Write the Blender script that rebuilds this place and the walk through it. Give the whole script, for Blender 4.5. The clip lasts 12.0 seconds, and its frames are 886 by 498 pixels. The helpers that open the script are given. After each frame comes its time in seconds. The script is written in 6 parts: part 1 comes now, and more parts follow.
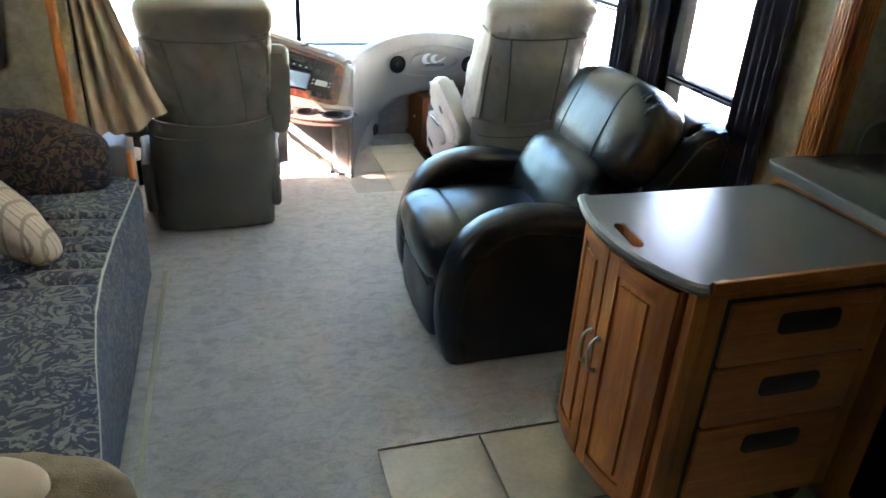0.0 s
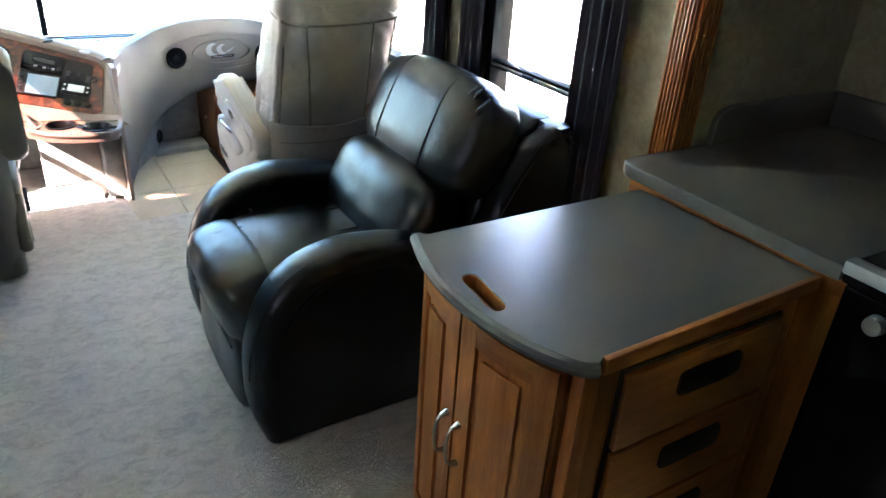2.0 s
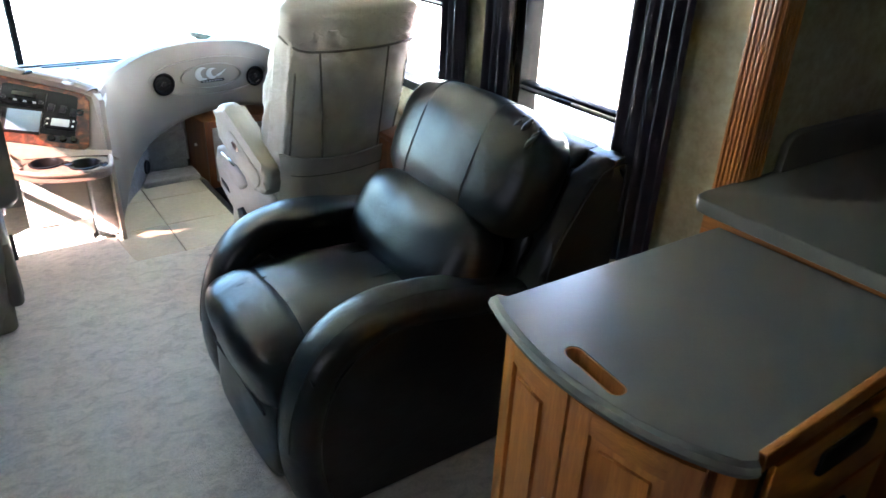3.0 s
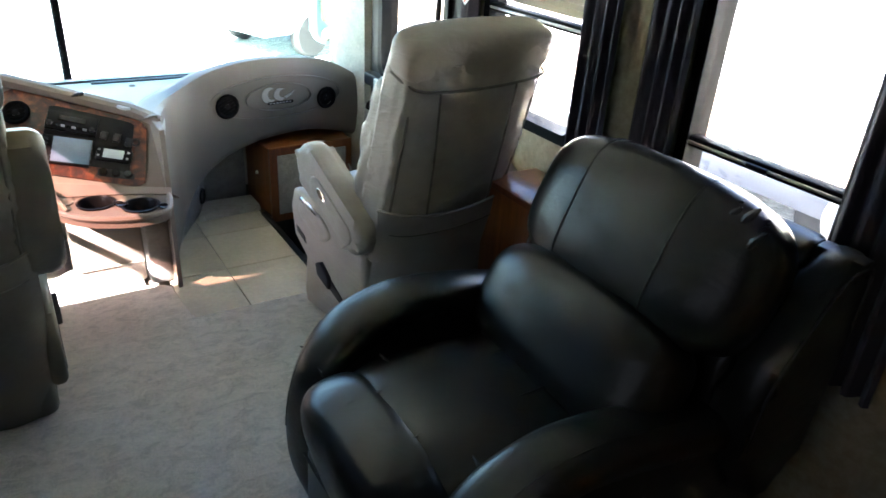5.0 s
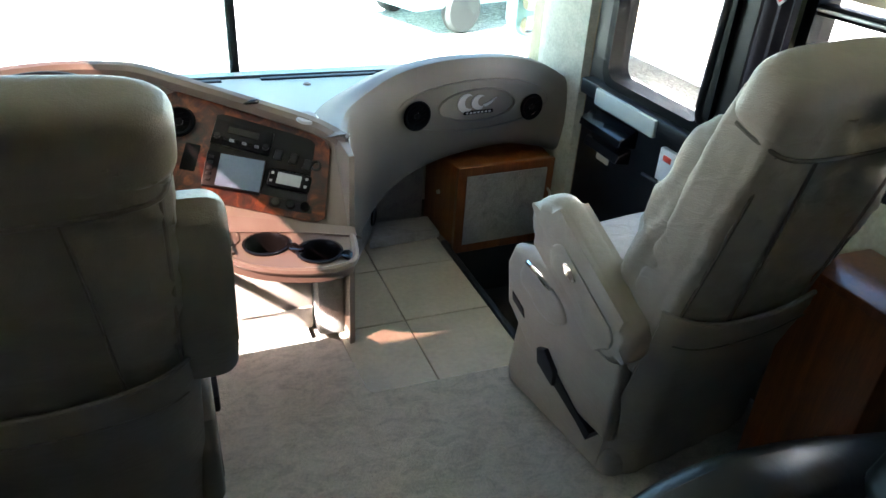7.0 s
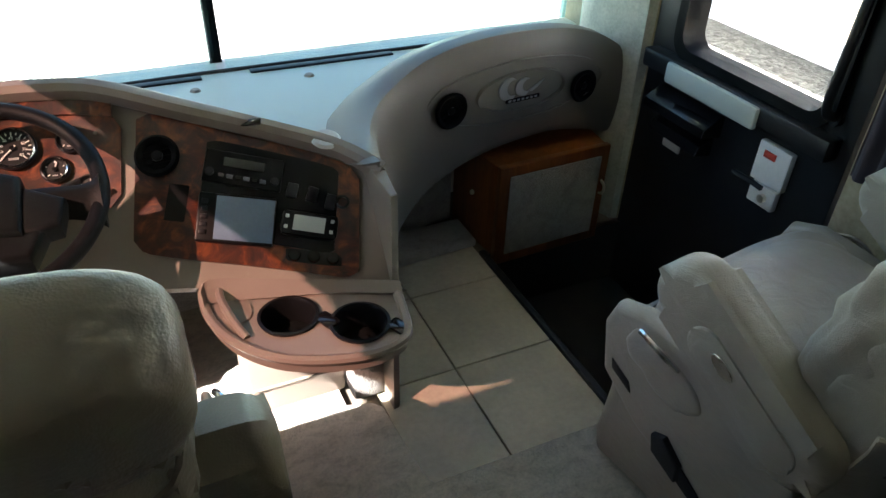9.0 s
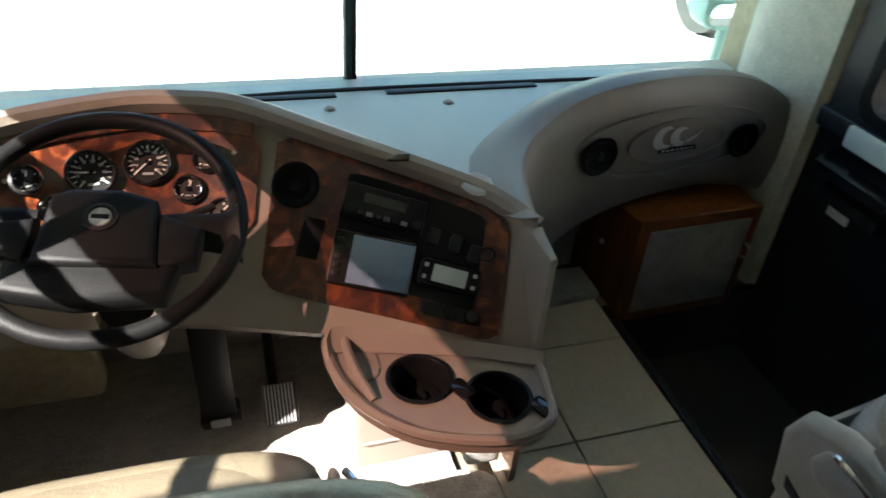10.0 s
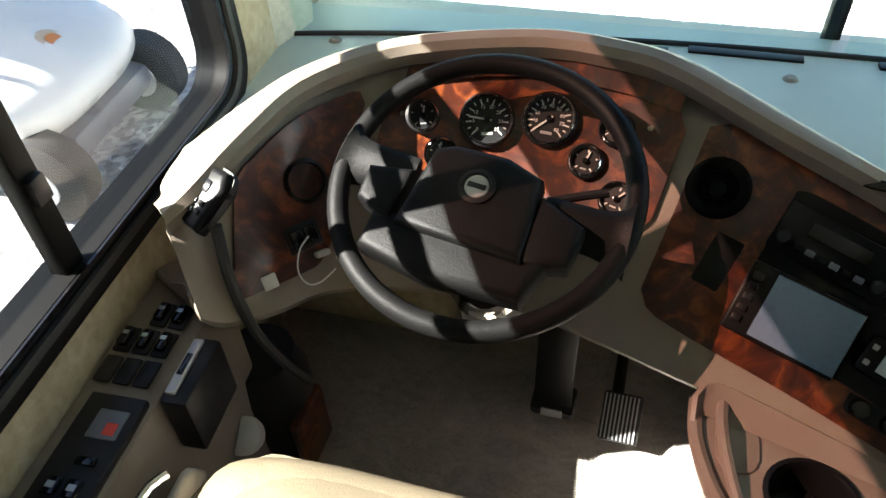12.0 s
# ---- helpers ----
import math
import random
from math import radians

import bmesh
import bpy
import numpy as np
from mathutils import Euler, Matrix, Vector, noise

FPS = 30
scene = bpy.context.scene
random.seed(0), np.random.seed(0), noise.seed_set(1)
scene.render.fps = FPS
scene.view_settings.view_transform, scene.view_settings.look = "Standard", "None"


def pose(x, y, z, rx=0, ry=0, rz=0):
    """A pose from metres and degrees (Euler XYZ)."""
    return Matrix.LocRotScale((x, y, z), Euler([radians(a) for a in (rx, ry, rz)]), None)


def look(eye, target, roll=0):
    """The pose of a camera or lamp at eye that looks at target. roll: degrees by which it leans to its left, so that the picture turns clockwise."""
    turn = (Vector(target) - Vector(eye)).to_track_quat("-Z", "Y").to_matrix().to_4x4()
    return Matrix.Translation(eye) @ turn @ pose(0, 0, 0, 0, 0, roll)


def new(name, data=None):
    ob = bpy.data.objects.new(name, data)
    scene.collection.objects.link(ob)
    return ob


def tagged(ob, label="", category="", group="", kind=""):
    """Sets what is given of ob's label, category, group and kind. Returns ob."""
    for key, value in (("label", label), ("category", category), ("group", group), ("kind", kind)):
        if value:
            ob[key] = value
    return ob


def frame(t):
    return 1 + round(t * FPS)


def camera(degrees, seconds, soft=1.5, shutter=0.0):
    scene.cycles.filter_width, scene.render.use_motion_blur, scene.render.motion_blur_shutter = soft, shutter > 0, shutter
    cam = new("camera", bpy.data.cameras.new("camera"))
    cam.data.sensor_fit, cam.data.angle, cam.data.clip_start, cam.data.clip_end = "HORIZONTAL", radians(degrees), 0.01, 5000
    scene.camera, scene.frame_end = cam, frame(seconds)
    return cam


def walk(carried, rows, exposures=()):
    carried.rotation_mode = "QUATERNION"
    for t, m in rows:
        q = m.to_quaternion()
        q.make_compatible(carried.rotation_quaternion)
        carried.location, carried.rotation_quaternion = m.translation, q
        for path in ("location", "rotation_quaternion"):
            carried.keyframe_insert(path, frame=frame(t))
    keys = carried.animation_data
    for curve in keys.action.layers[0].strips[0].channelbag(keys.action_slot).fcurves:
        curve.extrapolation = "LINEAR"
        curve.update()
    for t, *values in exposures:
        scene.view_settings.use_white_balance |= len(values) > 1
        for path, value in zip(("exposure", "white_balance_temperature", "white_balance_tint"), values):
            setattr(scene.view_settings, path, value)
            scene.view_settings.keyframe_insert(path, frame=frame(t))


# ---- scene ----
cam = camera(63.9, 12.0, shutter=0.2)
PATH = [
    (0, (-0.05, -0.083, 1.535), (0.481, 1.625, 0.64), 3.3),
    (0.5, (-0.032, -0.018, 1.521), (0.643, 1.636, 0.62), 3.8),
    (1, (0.098, 0.124, 1.514), (0.723, 1.805, 0.627), 2.3),
    (1.5, (0.206, 0.269, 1.499), (0.904, 1.909, 0.594), 1.7),
    (2, (0.175, 0.384, 1.482), (1.131, 1.877, 0.557), 3.8),
    (2.5, (0.091, 0.512, 1.503), (1.175, 1.93, 0.603), 3.9),
    (3, (0.111, 0.671, 1.486), (1.138, 2.128, 0.579), 2.7),
    (3.2, (0.129, 0.744, 1.498), (1.098, 2.226, 0.567), 1.7),
    (4.8, (0.147, 1.225, 1.477), (1.142, 2.697, 0.559), 4.1),
    (5, (0.127, 1.28, 1.477), (1.101, 2.769, 0.565), 3.9),
    (5.5, (0.122, 1.557, 1.469), (0.795, 3.19, 0.53), 3.9),
    (6, (0.169, 1.763, 1.447), (0.486, 3.5, 0.508), 2.0),
    (6.5, (0.203, 1.894, 1.434), (0.65, 3.572, 0.441), 2.3),
    (7, (0.119, 2.075, 1.411), (0.8, 3.669, 0.414), 3.9),
    (7.5, (0.12, 2.241, 1.412), (0.809, 3.824, 0.403), 3.4),
    (7.7, (0.147, 2.317, 1.401), (0.774, 3.928, 0.395), 2.1),
    (9.3, (0.121, 2.726, 1.411), (0.855, 4.174, 0.242), 2.8),
    (9.5, (0.089, 2.772, 1.412), (0.831, 4.24, 0.274), 3.6),
    (10, (0.041, 2.91, 1.392), (0.581, 4.456, 0.242), 4.8),
    (10.5, (0.053, 3.059, 1.366), (0.095, 4.572, 0.059), 1.5),
    (11, (0.03, 3.17, 1.355), (-0.352, 4.599, 0.009), -1.6),
    (11.5, (0.024, 3.217, 1.345), (-0.479, 4.612, 0.003), -3.3),
    (12, (0.027, 3.234, 1.335), (-0.446, 4.631, -0.016), -3.2),
]
walk(cam, [(t, look(eye, target, roll)) for t, eye, target, roll in PATH],
     exposures=[(0, 6.2, 5950, 19), (3, 6.15, 5900, 19), (5, 5.05, 6050, 18), (5.5, 4.8, 6050, 16), (6.5, 4.65, 6050, 15), (7.5, 4.3, 6100, 15), (9.5, 3.4, 6250, 12), (10.5, 3.15, 6350, 11), (11, 3.3, 6350, 9), (12, 3.2, 6350, 8)])

# ---- light ----
SUN_WAY = Vector((-1.0, -0.41, 0.90)).normalized()   # towards the sun
world = bpy.data.worlds.new("sky")
scene.world = world
world.use_nodes = True
wn = world.node_tree
sky = wn.nodes.new("ShaderNodeTexSky")
sky.sky_type, sky.sun_disc = "NISHITA", False
sky.sun_elevation = math.asin(SUN_WAY.z)
sky.sun_rotation = math.atan2(SUN_WAY.x, SUN_WAY.y)
wn.nodes["Background"].inputs["Strength"].default_value = 0.052
wn.links.new(sky.outputs[0], wn.nodes["Background"].inputs["Color"])
sun = new("sun", bpy.data.lights.new("sun", "SUN"))
sun.data.energy, sun.data.angle, sun.data.color = 5.0, radians(0.5), (1.0, 0.94, 0.85)
sun.matrix_world = look((0, 0, 30), Vector((0, 0, 30)) - SUN_WAY)


def sky_lamp(name, eye, target, width, height, watts, colour=(0.86, 0.94, 1.0)):
    """Daylight that comes in through a window's opening."""
    lamp = new(name, bpy.data.lights.new(name, "AREA"))
    lamp.data.shape, lamp.data.size, lamp.data.size_y, lamp.data.energy, lamp.data.color = "RECTANGLE", width, height, watts, colour
    lamp.matrix_world = look(eye, target)


sky_lamp("sofa_window_light", (-1.50, 1.55, 1.42), (0.0, 1.55, 1.2), 1.45, 0.6, 0.09)


# ---- materials ----
def shader(name):
    m = bpy.data.materials.new(name)
    m.use_nodes = True
    nt = m.node_tree
    return m, nt, nt.nodes["Principled BSDF"]


def noise_node(nt, scale, detail=4.0, rough=0.6, vec=None):
    n = nt.nodes.new("ShaderNodeTexNoise")
    n.inputs["Scale"].default_value, n.inputs["Detail"].default_value, n.inputs["Roughness"].default_value = scale, detail, rough
    if vec is not None:
        nt.links.new(vec, n.inputs["Vector"])
    return n


def coords(nt, stretch=(1, 1, 1)):
    c = nt.nodes.new("ShaderNodeTexCoord")
    mp = nt.nodes.new("ShaderNodeMapping")
    mp.inputs["Scale"].default_value = stretch
    nt.links.new(c.outputs["Object"], mp.inputs["Vector"])
    return mp.outputs[0]


def ramp(nt, fac, stops):
    r = nt.nodes.new("ShaderNodeValToRGB")
    while len(r.color_ramp.elements) < len(stops):
        r.color_ramp.elements.new(0.5)
    for e, (p, c) in zip(r.color_ramp.elements, stops):
        e.position, e.color = p, (*c, 1)
    nt.links.new(fac, r.inputs["Fac"])
    return r.outputs["Color"]


def mix(nt, fac, a, b, how="MIX"):
    n = nt.nodes.new("ShaderNodeMix")
    n.data_type, n.blend_type = "RGBA", how
    for sock, v in ((n.inputs["Factor"], fac), (n.inputs["A"], a), (n.inputs["B"], b)):
        if isinstance(v, (int, float)):
            sock.default_value = v
        elif isinstance(v, tuple):
            sock.default_value = (*v, 1)
        else:
            nt.links.new(v, sock)
    return n.outputs["Result"]


def bump(nt, bsdf, height, strength, dist):
    b = nt.nodes.new("ShaderNodeBump")
    b.inputs["Strength"].default_value, b.inputs["Distance"].default_value = strength, dist
    nt.links.new(height, b.inputs["Height"])
    nt.links.new(b.outputs[0], bsdf.inputs["Normal"])


def scaled(c, k):
    return tuple(min(1.0, v * k) for v in c)


def plain(name, base, rough=0.5, metal=0.0, vary=0.15, big=3.0, fine=120.0, relief=0.1, depth=0.0008, stretch=(1, 1, 1), spec=0.5, coat=0.0, rough_vary=0.1):
    """A surface with broad tone variation, fine grain, uneven gloss and a little relief."""
    m, nt, b = shader(name)
    v = coords(nt, stretch)
    n1, n2 = noise_node(nt, big, 5, 0.6, v), noise_node(nt, fine, 3, 0.6, v)
    c1 = ramp(nt, n1.outputs["Fac"], [(0.3, scaled(base, 1 - vary)), (0.7, scaled(base, 1 + vary))])
    c2 = mix(nt, 0.35, c1, ramp(nt, n2.outputs["Fac"], [(0.3, scaled(base, 1 - 1.3 * vary)), (0.7, scaled(base, 1 + 1.3 * vary))]))
    nt.links.new(c2, b.inputs["Base Color"])
    r = nt.nodes.new("ShaderNodeMapRange")
    r.inputs["To Min"].default_value, r.inputs["To Max"].default_value = max(0.02, rough - rough_vary), min(1, rough + rough_vary)
    nt.links.new(n1.outputs["Fac"], r.inputs["Value"])
    nt.links.new(r.outputs[0], b.inputs["Roughness"])
    b.inputs["Metallic"].default_value, b.inputs["Specular IOR Level"].default_value = metal, spec
    b.inputs["Coat Weight"].default_value = coat
    if relief:
        bump(nt, b, n2.outputs["Fac"], relief, depth)
    return m


def leather(name, base, rough, wrinkle=0.35, spec=0.5):
    """Soft hide: fine pebble, longer creases."""
    m, nt, b = shader(name)
    v = coords(nt)
    n1 = noise_node(nt, 4, 4, 0.6, v)
    vor = nt.nodes.new("ShaderNodeTexVoronoi")
    vor.inputs["Scale"].default_value = 420
    b.inputs["Specular IOR Level"].default_value = spec
    nt.links.new(v, vor.inputs["Vector"])
    crease = noise_node(nt, 14, 5, 0.55, coords(nt, (1, 1, 2.2)))
    crease.inputs["Distortion"].default_value = 1.2
    nt.links.new(ramp(nt, n1.outputs["Fac"], [(0.3, scaled(base, 0.82)), (0.7, scaled(base, 1.12))]), b.inputs["Base Color"])
    r = nt.nodes.new("ShaderNodeMapRange")
    r.inputs["To Min"].default_value, r.inputs["To Max"].default_value = rough - 0.03, rough + 0.05
    nt.links.new(n1.outputs["Fac"], r.inputs["Value"])
    nt.links.new(r.outputs[0], b.inputs["Roughness"])
    h = nt.nodes.new("ShaderNodeMath")
    h.operation = "MULTIPLY_ADD"
    nt.links.new(vor.outputs["Distance"], h.inputs[0])
    h.inputs[1].default_value = 0.12
    nt.links.new(crease.outputs["Fac"], h.inputs[2])
    bump(nt, b, h.outputs[0], wrinkle, 0.01)
    return m


def wood(name, dark, light, rough=0.35, coat=0.3, axis=2, ring=9.0):
    """Lacquered oak with long grain along an axis."""
    m, nt, b = shader(name)
    st = [14.0, 14.0, 14.0]
    st[axis] = 0.9
    v = coords(nt, tuple(st))
    w = noise_node(nt, ring / 4, 6, 0.65, v)
    w.inputs["Distortion"].default_value = 0.8
    fine = noise_node(nt, 30, 3, 0.7, v)
    c = ramp(nt, w.outputs["Fac"], [(0.28, dark), (0.5, tuple((a + d) / 2 for a, d in zip(light, dark))), (0.72, light)])
    c = mix(nt, ramp(nt, fine.outputs["Fac"], [(0.45, (0, 0, 0)), (0.62, (0.45, 0.45, 0.45))]), c, scaled(dark, 0.75))
    oi = nt.nodes.new("ShaderNodeObjectInfo")
    hsv = nt.nodes.new("ShaderNodeHueSaturation")
    rr = nt.nodes.new("ShaderNodeMapRange")
    rr.inputs["To Min"].default_value, rr.inputs["To Max"].default_value = 0.88, 1.12
    nt.links.new(oi.outputs["Random"], rr.inputs["Value"])
    nt.links.new(rr.outputs[0], hsv.inputs["Value"])
    nt.links.new(c, hsv.inputs["Color"])
    nt.links.new(hsv.outputs[0], b.inputs["Base Color"])
    b.inputs["Roughness"].default_value, b.inputs["Coat Weight"].default_value = rough, coat
    b.inputs["Coat Roughness"].default_value = 0.25
    bump(nt, b, fine.outputs["Fac"], 0.12, 0.001)
    return m


def carpet_material(name, base):
    m, nt, b = shader(name)
    v = coords(nt)
    broad, blot, pile = noise_node(nt, 2.2, 4, 0.6, v), noise_node(nt, 14, 5, 0.7, coords(nt, (1, 1.6, 1))), noise_node(nt, 130, 4, 0.8, v)
    blot.inputs["Distortion"].default_value = 1.1
    c = ramp(nt, blot.outputs["Fac"], [(0.37, scaled(base, 0.58)), (0.5, base), (0.63, scaled(base, 1.25))])
    c = mix(nt, 0.35, c, ramp(nt, pile.outputs["Fac"], [(0.34, scaled(base, 0.4)), (0.66, scaled(base, 1.45))]))
    c = mix(nt, 0.3, c, ramp(nt, broad.outputs["Fac"], [(0.3, scaled(base, 0.8)), (0.7, scaled(base, 1.15))]))
    nt.links.new(c, b.inputs["Base Color"])
    b.inputs["Roughness"].default_value, b.inputs["Specular IOR Level"].default_value = 0.95, 0.1
    b.inputs["Sheen Weight"].default_value, b.inputs["Sheen Roughness"].default_value = 0.25, 0.6
    s = nt.nodes.new("ShaderNodeMath")
    s.operation = "MULTIPLY_ADD"
    nt.links.new(blot.outputs["Fac"], s.inputs[0])
    s.inputs[1].default_value = 0.6
    nt.links.new(pile.outputs["Fac"], s.inputs[2])
    bump(nt, b, s.outputs[0], 1.0, 0.016)
    return m


def mottled(name, a, c, d, scale=9.0):
    """Sponged wall paper: three tones in soft blotches."""
    m, nt, b = shader(name)
    v = coords(nt)
    n1, n2 = noise_node(nt, scale, 6, 0.7, v), noise_node(nt, scale * 5, 4, 0.6, v)
    col = ramp(nt, n1.outputs["Fac"], [(0.32, a), (0.5, c), (0.68, d)])
    col = mix(nt, 0.4, col, ramp(nt, n2.outputs["Fac"], [(0.35, a), (0.65, d)]))
    nt.links.new(col, b.inputs["Base Color"])
    b.inputs["Roughness"].default_value, b.inputs["Specular IOR Level"].default_value = 0.75, 0.25
    bump(nt, b, n2.outputs["Fac"], 0.15, 0.001)
    return m


def floral_material(name, ground, leaf, pale):
    """Woven damask: pale scrolling leaves on a dark ground."""
    m, nt, b = shader(name)
    v = coords(nt)
    warp = noise_node(nt, 7, 3, 0.5, v)
    add = mix(nt, 0.16, v, warp.outputs["Color"], "ADD")
    scroll = noise_node(nt, 17, 2.0, 0.5, add)
    scroll.inputs["Distortion"].default_value = 3.2
    vor = nt.nodes.new("ShaderNodeTexVoronoi")
    vor.inputs["Scale"].default_value = 38
    nt.links.new(add, vor.inputs["Vector"])
    leaves = ramp(nt, scroll.outputs["Fac"], [(0.515, (0, 0, 0)), (0.545, (1, 1, 1))])
    dots = ramp(nt, vor.outputs["Distance"], [(0.24, (1, 1, 1)), (0.34, (0, 0, 0))])
    weave = noise_node(nt, 350, 2, 0.5, v)
    c = mix(nt, leaves, ground, leaf)
    c = mix(nt, dots, c, pale)
    c = mix(nt, 0.25, c, ramp(nt, weave.outputs["Fac"], [(0.35, scaled(ground, 0.7)), (0.65, scaled(pale, 1.0))]))
    nt.links.new(c, b.inputs["Base Color"])
    b.inputs["Roughness"].default_value, b.inputs["Sheen Weight"].default_value = 0.85, 0.06
    bump(nt, b, weave.outputs["Fac"], 0.3, 0.001)
    return m


def pane_material(name, tint, gloss=0.06):
    """Clear glazing: light passes tinted, with a little mirror gloss."""
    m, nt, b = shader(name)
    nt.nodes.remove(b)
    t, g, mx = nt.nodes.new("ShaderNodeBsdfTransparent"), nt.nodes.new("ShaderNodeBsdfGlossy"), nt.nodes.new("ShaderNodeMixShader")
    t.inputs["Color"].default_value = (*tint, 1)
    g.inputs["Roughness"].default_value = 0.02
    mx.inputs[0].default_value = gloss
    nt.links.new(t.outputs[0], mx.inputs[1])
    nt.links.new(g.outputs[0], mx.inputs[2])
    nt.links.new(mx.outputs[0], nt.nodes["Material Output"].inputs["Surface"])
    return m


def burl_material(name):
    """Glossy red-brown burl veneer."""
    m, nt, b = shader(name)
    v = coords(nt)
    n = noise_node(nt, 16, 6, 0.6, v)
    n.inputs["Distortion"].default_value = 1.6
    c = ramp(nt, n.outputs["Fac"], [(0.3, (0.010, 0.0018, 0.001)), (0.5, (0.055, 0.010, 0.003)), (0.72, (0.23, 0.055, 0.012))])
    nt.links.new(c, b.inputs["Base Color"])
    b.inputs["Roughness"].default_value, b.inputs["Coat Weight"].default_value, b.inputs["Coat Roughness"].default_value = 0.34, 0.15, 0.12
    return m


def plaid_material(name, base, line):
    """Quilted check: squares with darker stitched lines."""
    m, nt, b = shader(name)
    v = coords(nt)
    br = nt.nodes.new("ShaderNodeTexBrick")
    br.offset = 0.0
    br.inputs["Scale"].default_value, br.inputs["Mortar Size"].default_value = 9.0, 0.035
    br.inputs["Brick Width"].default_value = br.inputs["Row Height"].default_value = 0.35
    br.inputs["Color1"].default_value, br.inputs["Color2"].default_value = (*base, 1), (*scaled(base, 0.86), 1)
    br.inputs["Mortar"].default_value = (*line, 1)
    nt.links.new(v, br.inputs["Vector"])
    n = noise_node(nt, 140, 3, 0.6, v)
    nt.links.new(mix(nt, 0.25, br.outputs["Color"], ramp(nt, n.outputs["Fac"], [(0.3, line), (0.7, base)])), b.inputs["Base Color"])
    b.inputs["Roughness"].default_value = 0.9
    bump(nt, b, br.outputs["Fac"], -0.4, 0.004)
    return m


M = {}
M["carpet"] = carpet_material("cut_pile_carpet", (0.64, 0.585, 0.52))
M["kick_carpet"] = carpet_material("grey_kick_carpet", (0.33, 0.31, 0.285))
M["tile"] = plain("beige_stone_tile", (0.40, 0.345, 0.26), 0.38, vary=0.16, big=7, fine=60, relief=0.08)
M["grout"] = plain("dark_grout", (0.15, 0.125, 0.095), 0.9, vary=0.25, big=12)
M["paper"] = mottled("sponged_wallpaper", (0.235, 0.195, 0.12), (0.325, 0.28, 0.185), (0.42, 0.37, 0.26))
M["pillar_cloth"] = mottled("pillar_cloth", (0.34, 0.35, 0.29), (0.44, 0.44, 0.37), (0.52, 0.52, 0.44), 20)
M["ceiling"] = plain("padded_ceiling_vinyl", (0.62, 0.58, 0.5), 0.7, vary=0.06)
M["oak"] = wood("honey_oak", (0.32, 0.095, 0.016), (0.60, 0.215, 0.042))
# honey oak again, its colour darkened for cupboard and box standing in shade
M["shaded_oak"] = wood("shaded_honey_oak", (0.13, 0.036, 0.008), (0.27, 0.085, 0.018))
M["oak_x"] = wood("honey_oak_level", (0.32, 0.095, 0.016), (0.60, 0.215, 0.042), axis=0)
M["oak_y"] = wood("honey_oak_long", (0.32, 0.095, 0.016), (0.60, 0.215, 0.042), axis=1)
M["laminate"] = plain("grey_green_laminate", (0.135, 0.122, 0.102), 0.3, vary=0.12, big=2.5, fine=260, relief=0.05, rough_vary=0.02)
M["laminate_edge"] = plain("laminate_edge", (0.16, 0.155, 0.135), 0.45, vary=0.12, fine=200)
M["black_hide"] = leather("black_leather", (0.011, 0.011, 0.010), 0.29, 0.12, 0.32)
M["black_seam"] = plain("black_seam", (0.008, 0.008, 0.008), 0.6)
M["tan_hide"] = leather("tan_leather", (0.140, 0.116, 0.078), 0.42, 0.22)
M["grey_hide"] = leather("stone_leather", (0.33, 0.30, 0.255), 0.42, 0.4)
M["grey_seam"] = plain("dark_piping", (0.12, 0.108, 0.088), 0.6)
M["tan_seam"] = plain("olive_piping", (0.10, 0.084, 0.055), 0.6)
M["dash"] = plain("taupe_moulded_plastic", (0.215, 0.178, 0.140), 0.5, vary=0.07, big=2, fine=500, relief=0.25, depth=0.0006)
# taupe shelf made pale and greenish: windscreen skylight put into the colour
M["dash_top"] = plain("shelf_moulded_plastic", (0.42, 0.47, 0.44), 0.45, vary=0.06, big=2, fine=500, relief=0.2, depth=0.0006)
M["tray"] = plain("tan_moulded_plastic", (0.21, 0.165, 0.135), 0.34, vary=0.06, big=3, fine=500, relief=0.15, depth=0.0005)
M["burl"] = burl_material("burl_veneer")
M["black"] = plain("black_plastic", (0.012, 0.012, 0.013), 0.42, vary=0.2, fine=400, relief=0.2, depth=0.0005, spec=0.28)
M["black_gloss"] = plain("gloss_black", (0.008, 0.008, 0.009), 0.12, vary=0.1, relief=0)
M["stack_black"] = plain("satin_black_panel", (0.007, 0.007, 0.0075), 0.32, vary=0.15, fine=400, relief=0.1, depth=0.0004, spec=0.14)
M["cup_black"] = plain("matt_black_cup", (0.004, 0.004, 0.004), 0.8, vary=0.2, spec=0.1)
M["pod"] = plain("brown_grey_moulded_plastic", (0.155, 0.135, 0.112), 0.5, vary=0.08, big=2, fine=500, relief=0.25, depth=0.0006)
M["black_soft"] = plain("black_rubber", (0.02, 0.02, 0.02), 0.75, vary=0.25, fine=200)
M["wheel_black"] = plain("grained_black_vinyl", (0.006, 0.006, 0.006), 0.5, vary=0.25, big=8, fine=350, relief=0.5, depth=0.001, spec=0.12)
M["chrome"] = plain("chrome", (0.75, 0.74, 0.72), 0.14, 1.0, vary=0.08, relief=0, rough_vary=0.05)
M["nickel"] = plain("brushed_nickel", (0.55, 0.5, 0.42), 0.32, 1.0, vary=0.12, fine=200)
M["alu"] = plain("silver_plastic", (0.42, 0.42, 0.42), 0.35, 0.4, vary=0.08)
M["white"] = plain("white_plastic", (0.72, 0.71, 0.68), 0.45, vary=0.07)
M["white_paint"] = plain("white_paint", (0.78, 0.77, 0.74), 0.3, vary=0.04, coat=0.4)
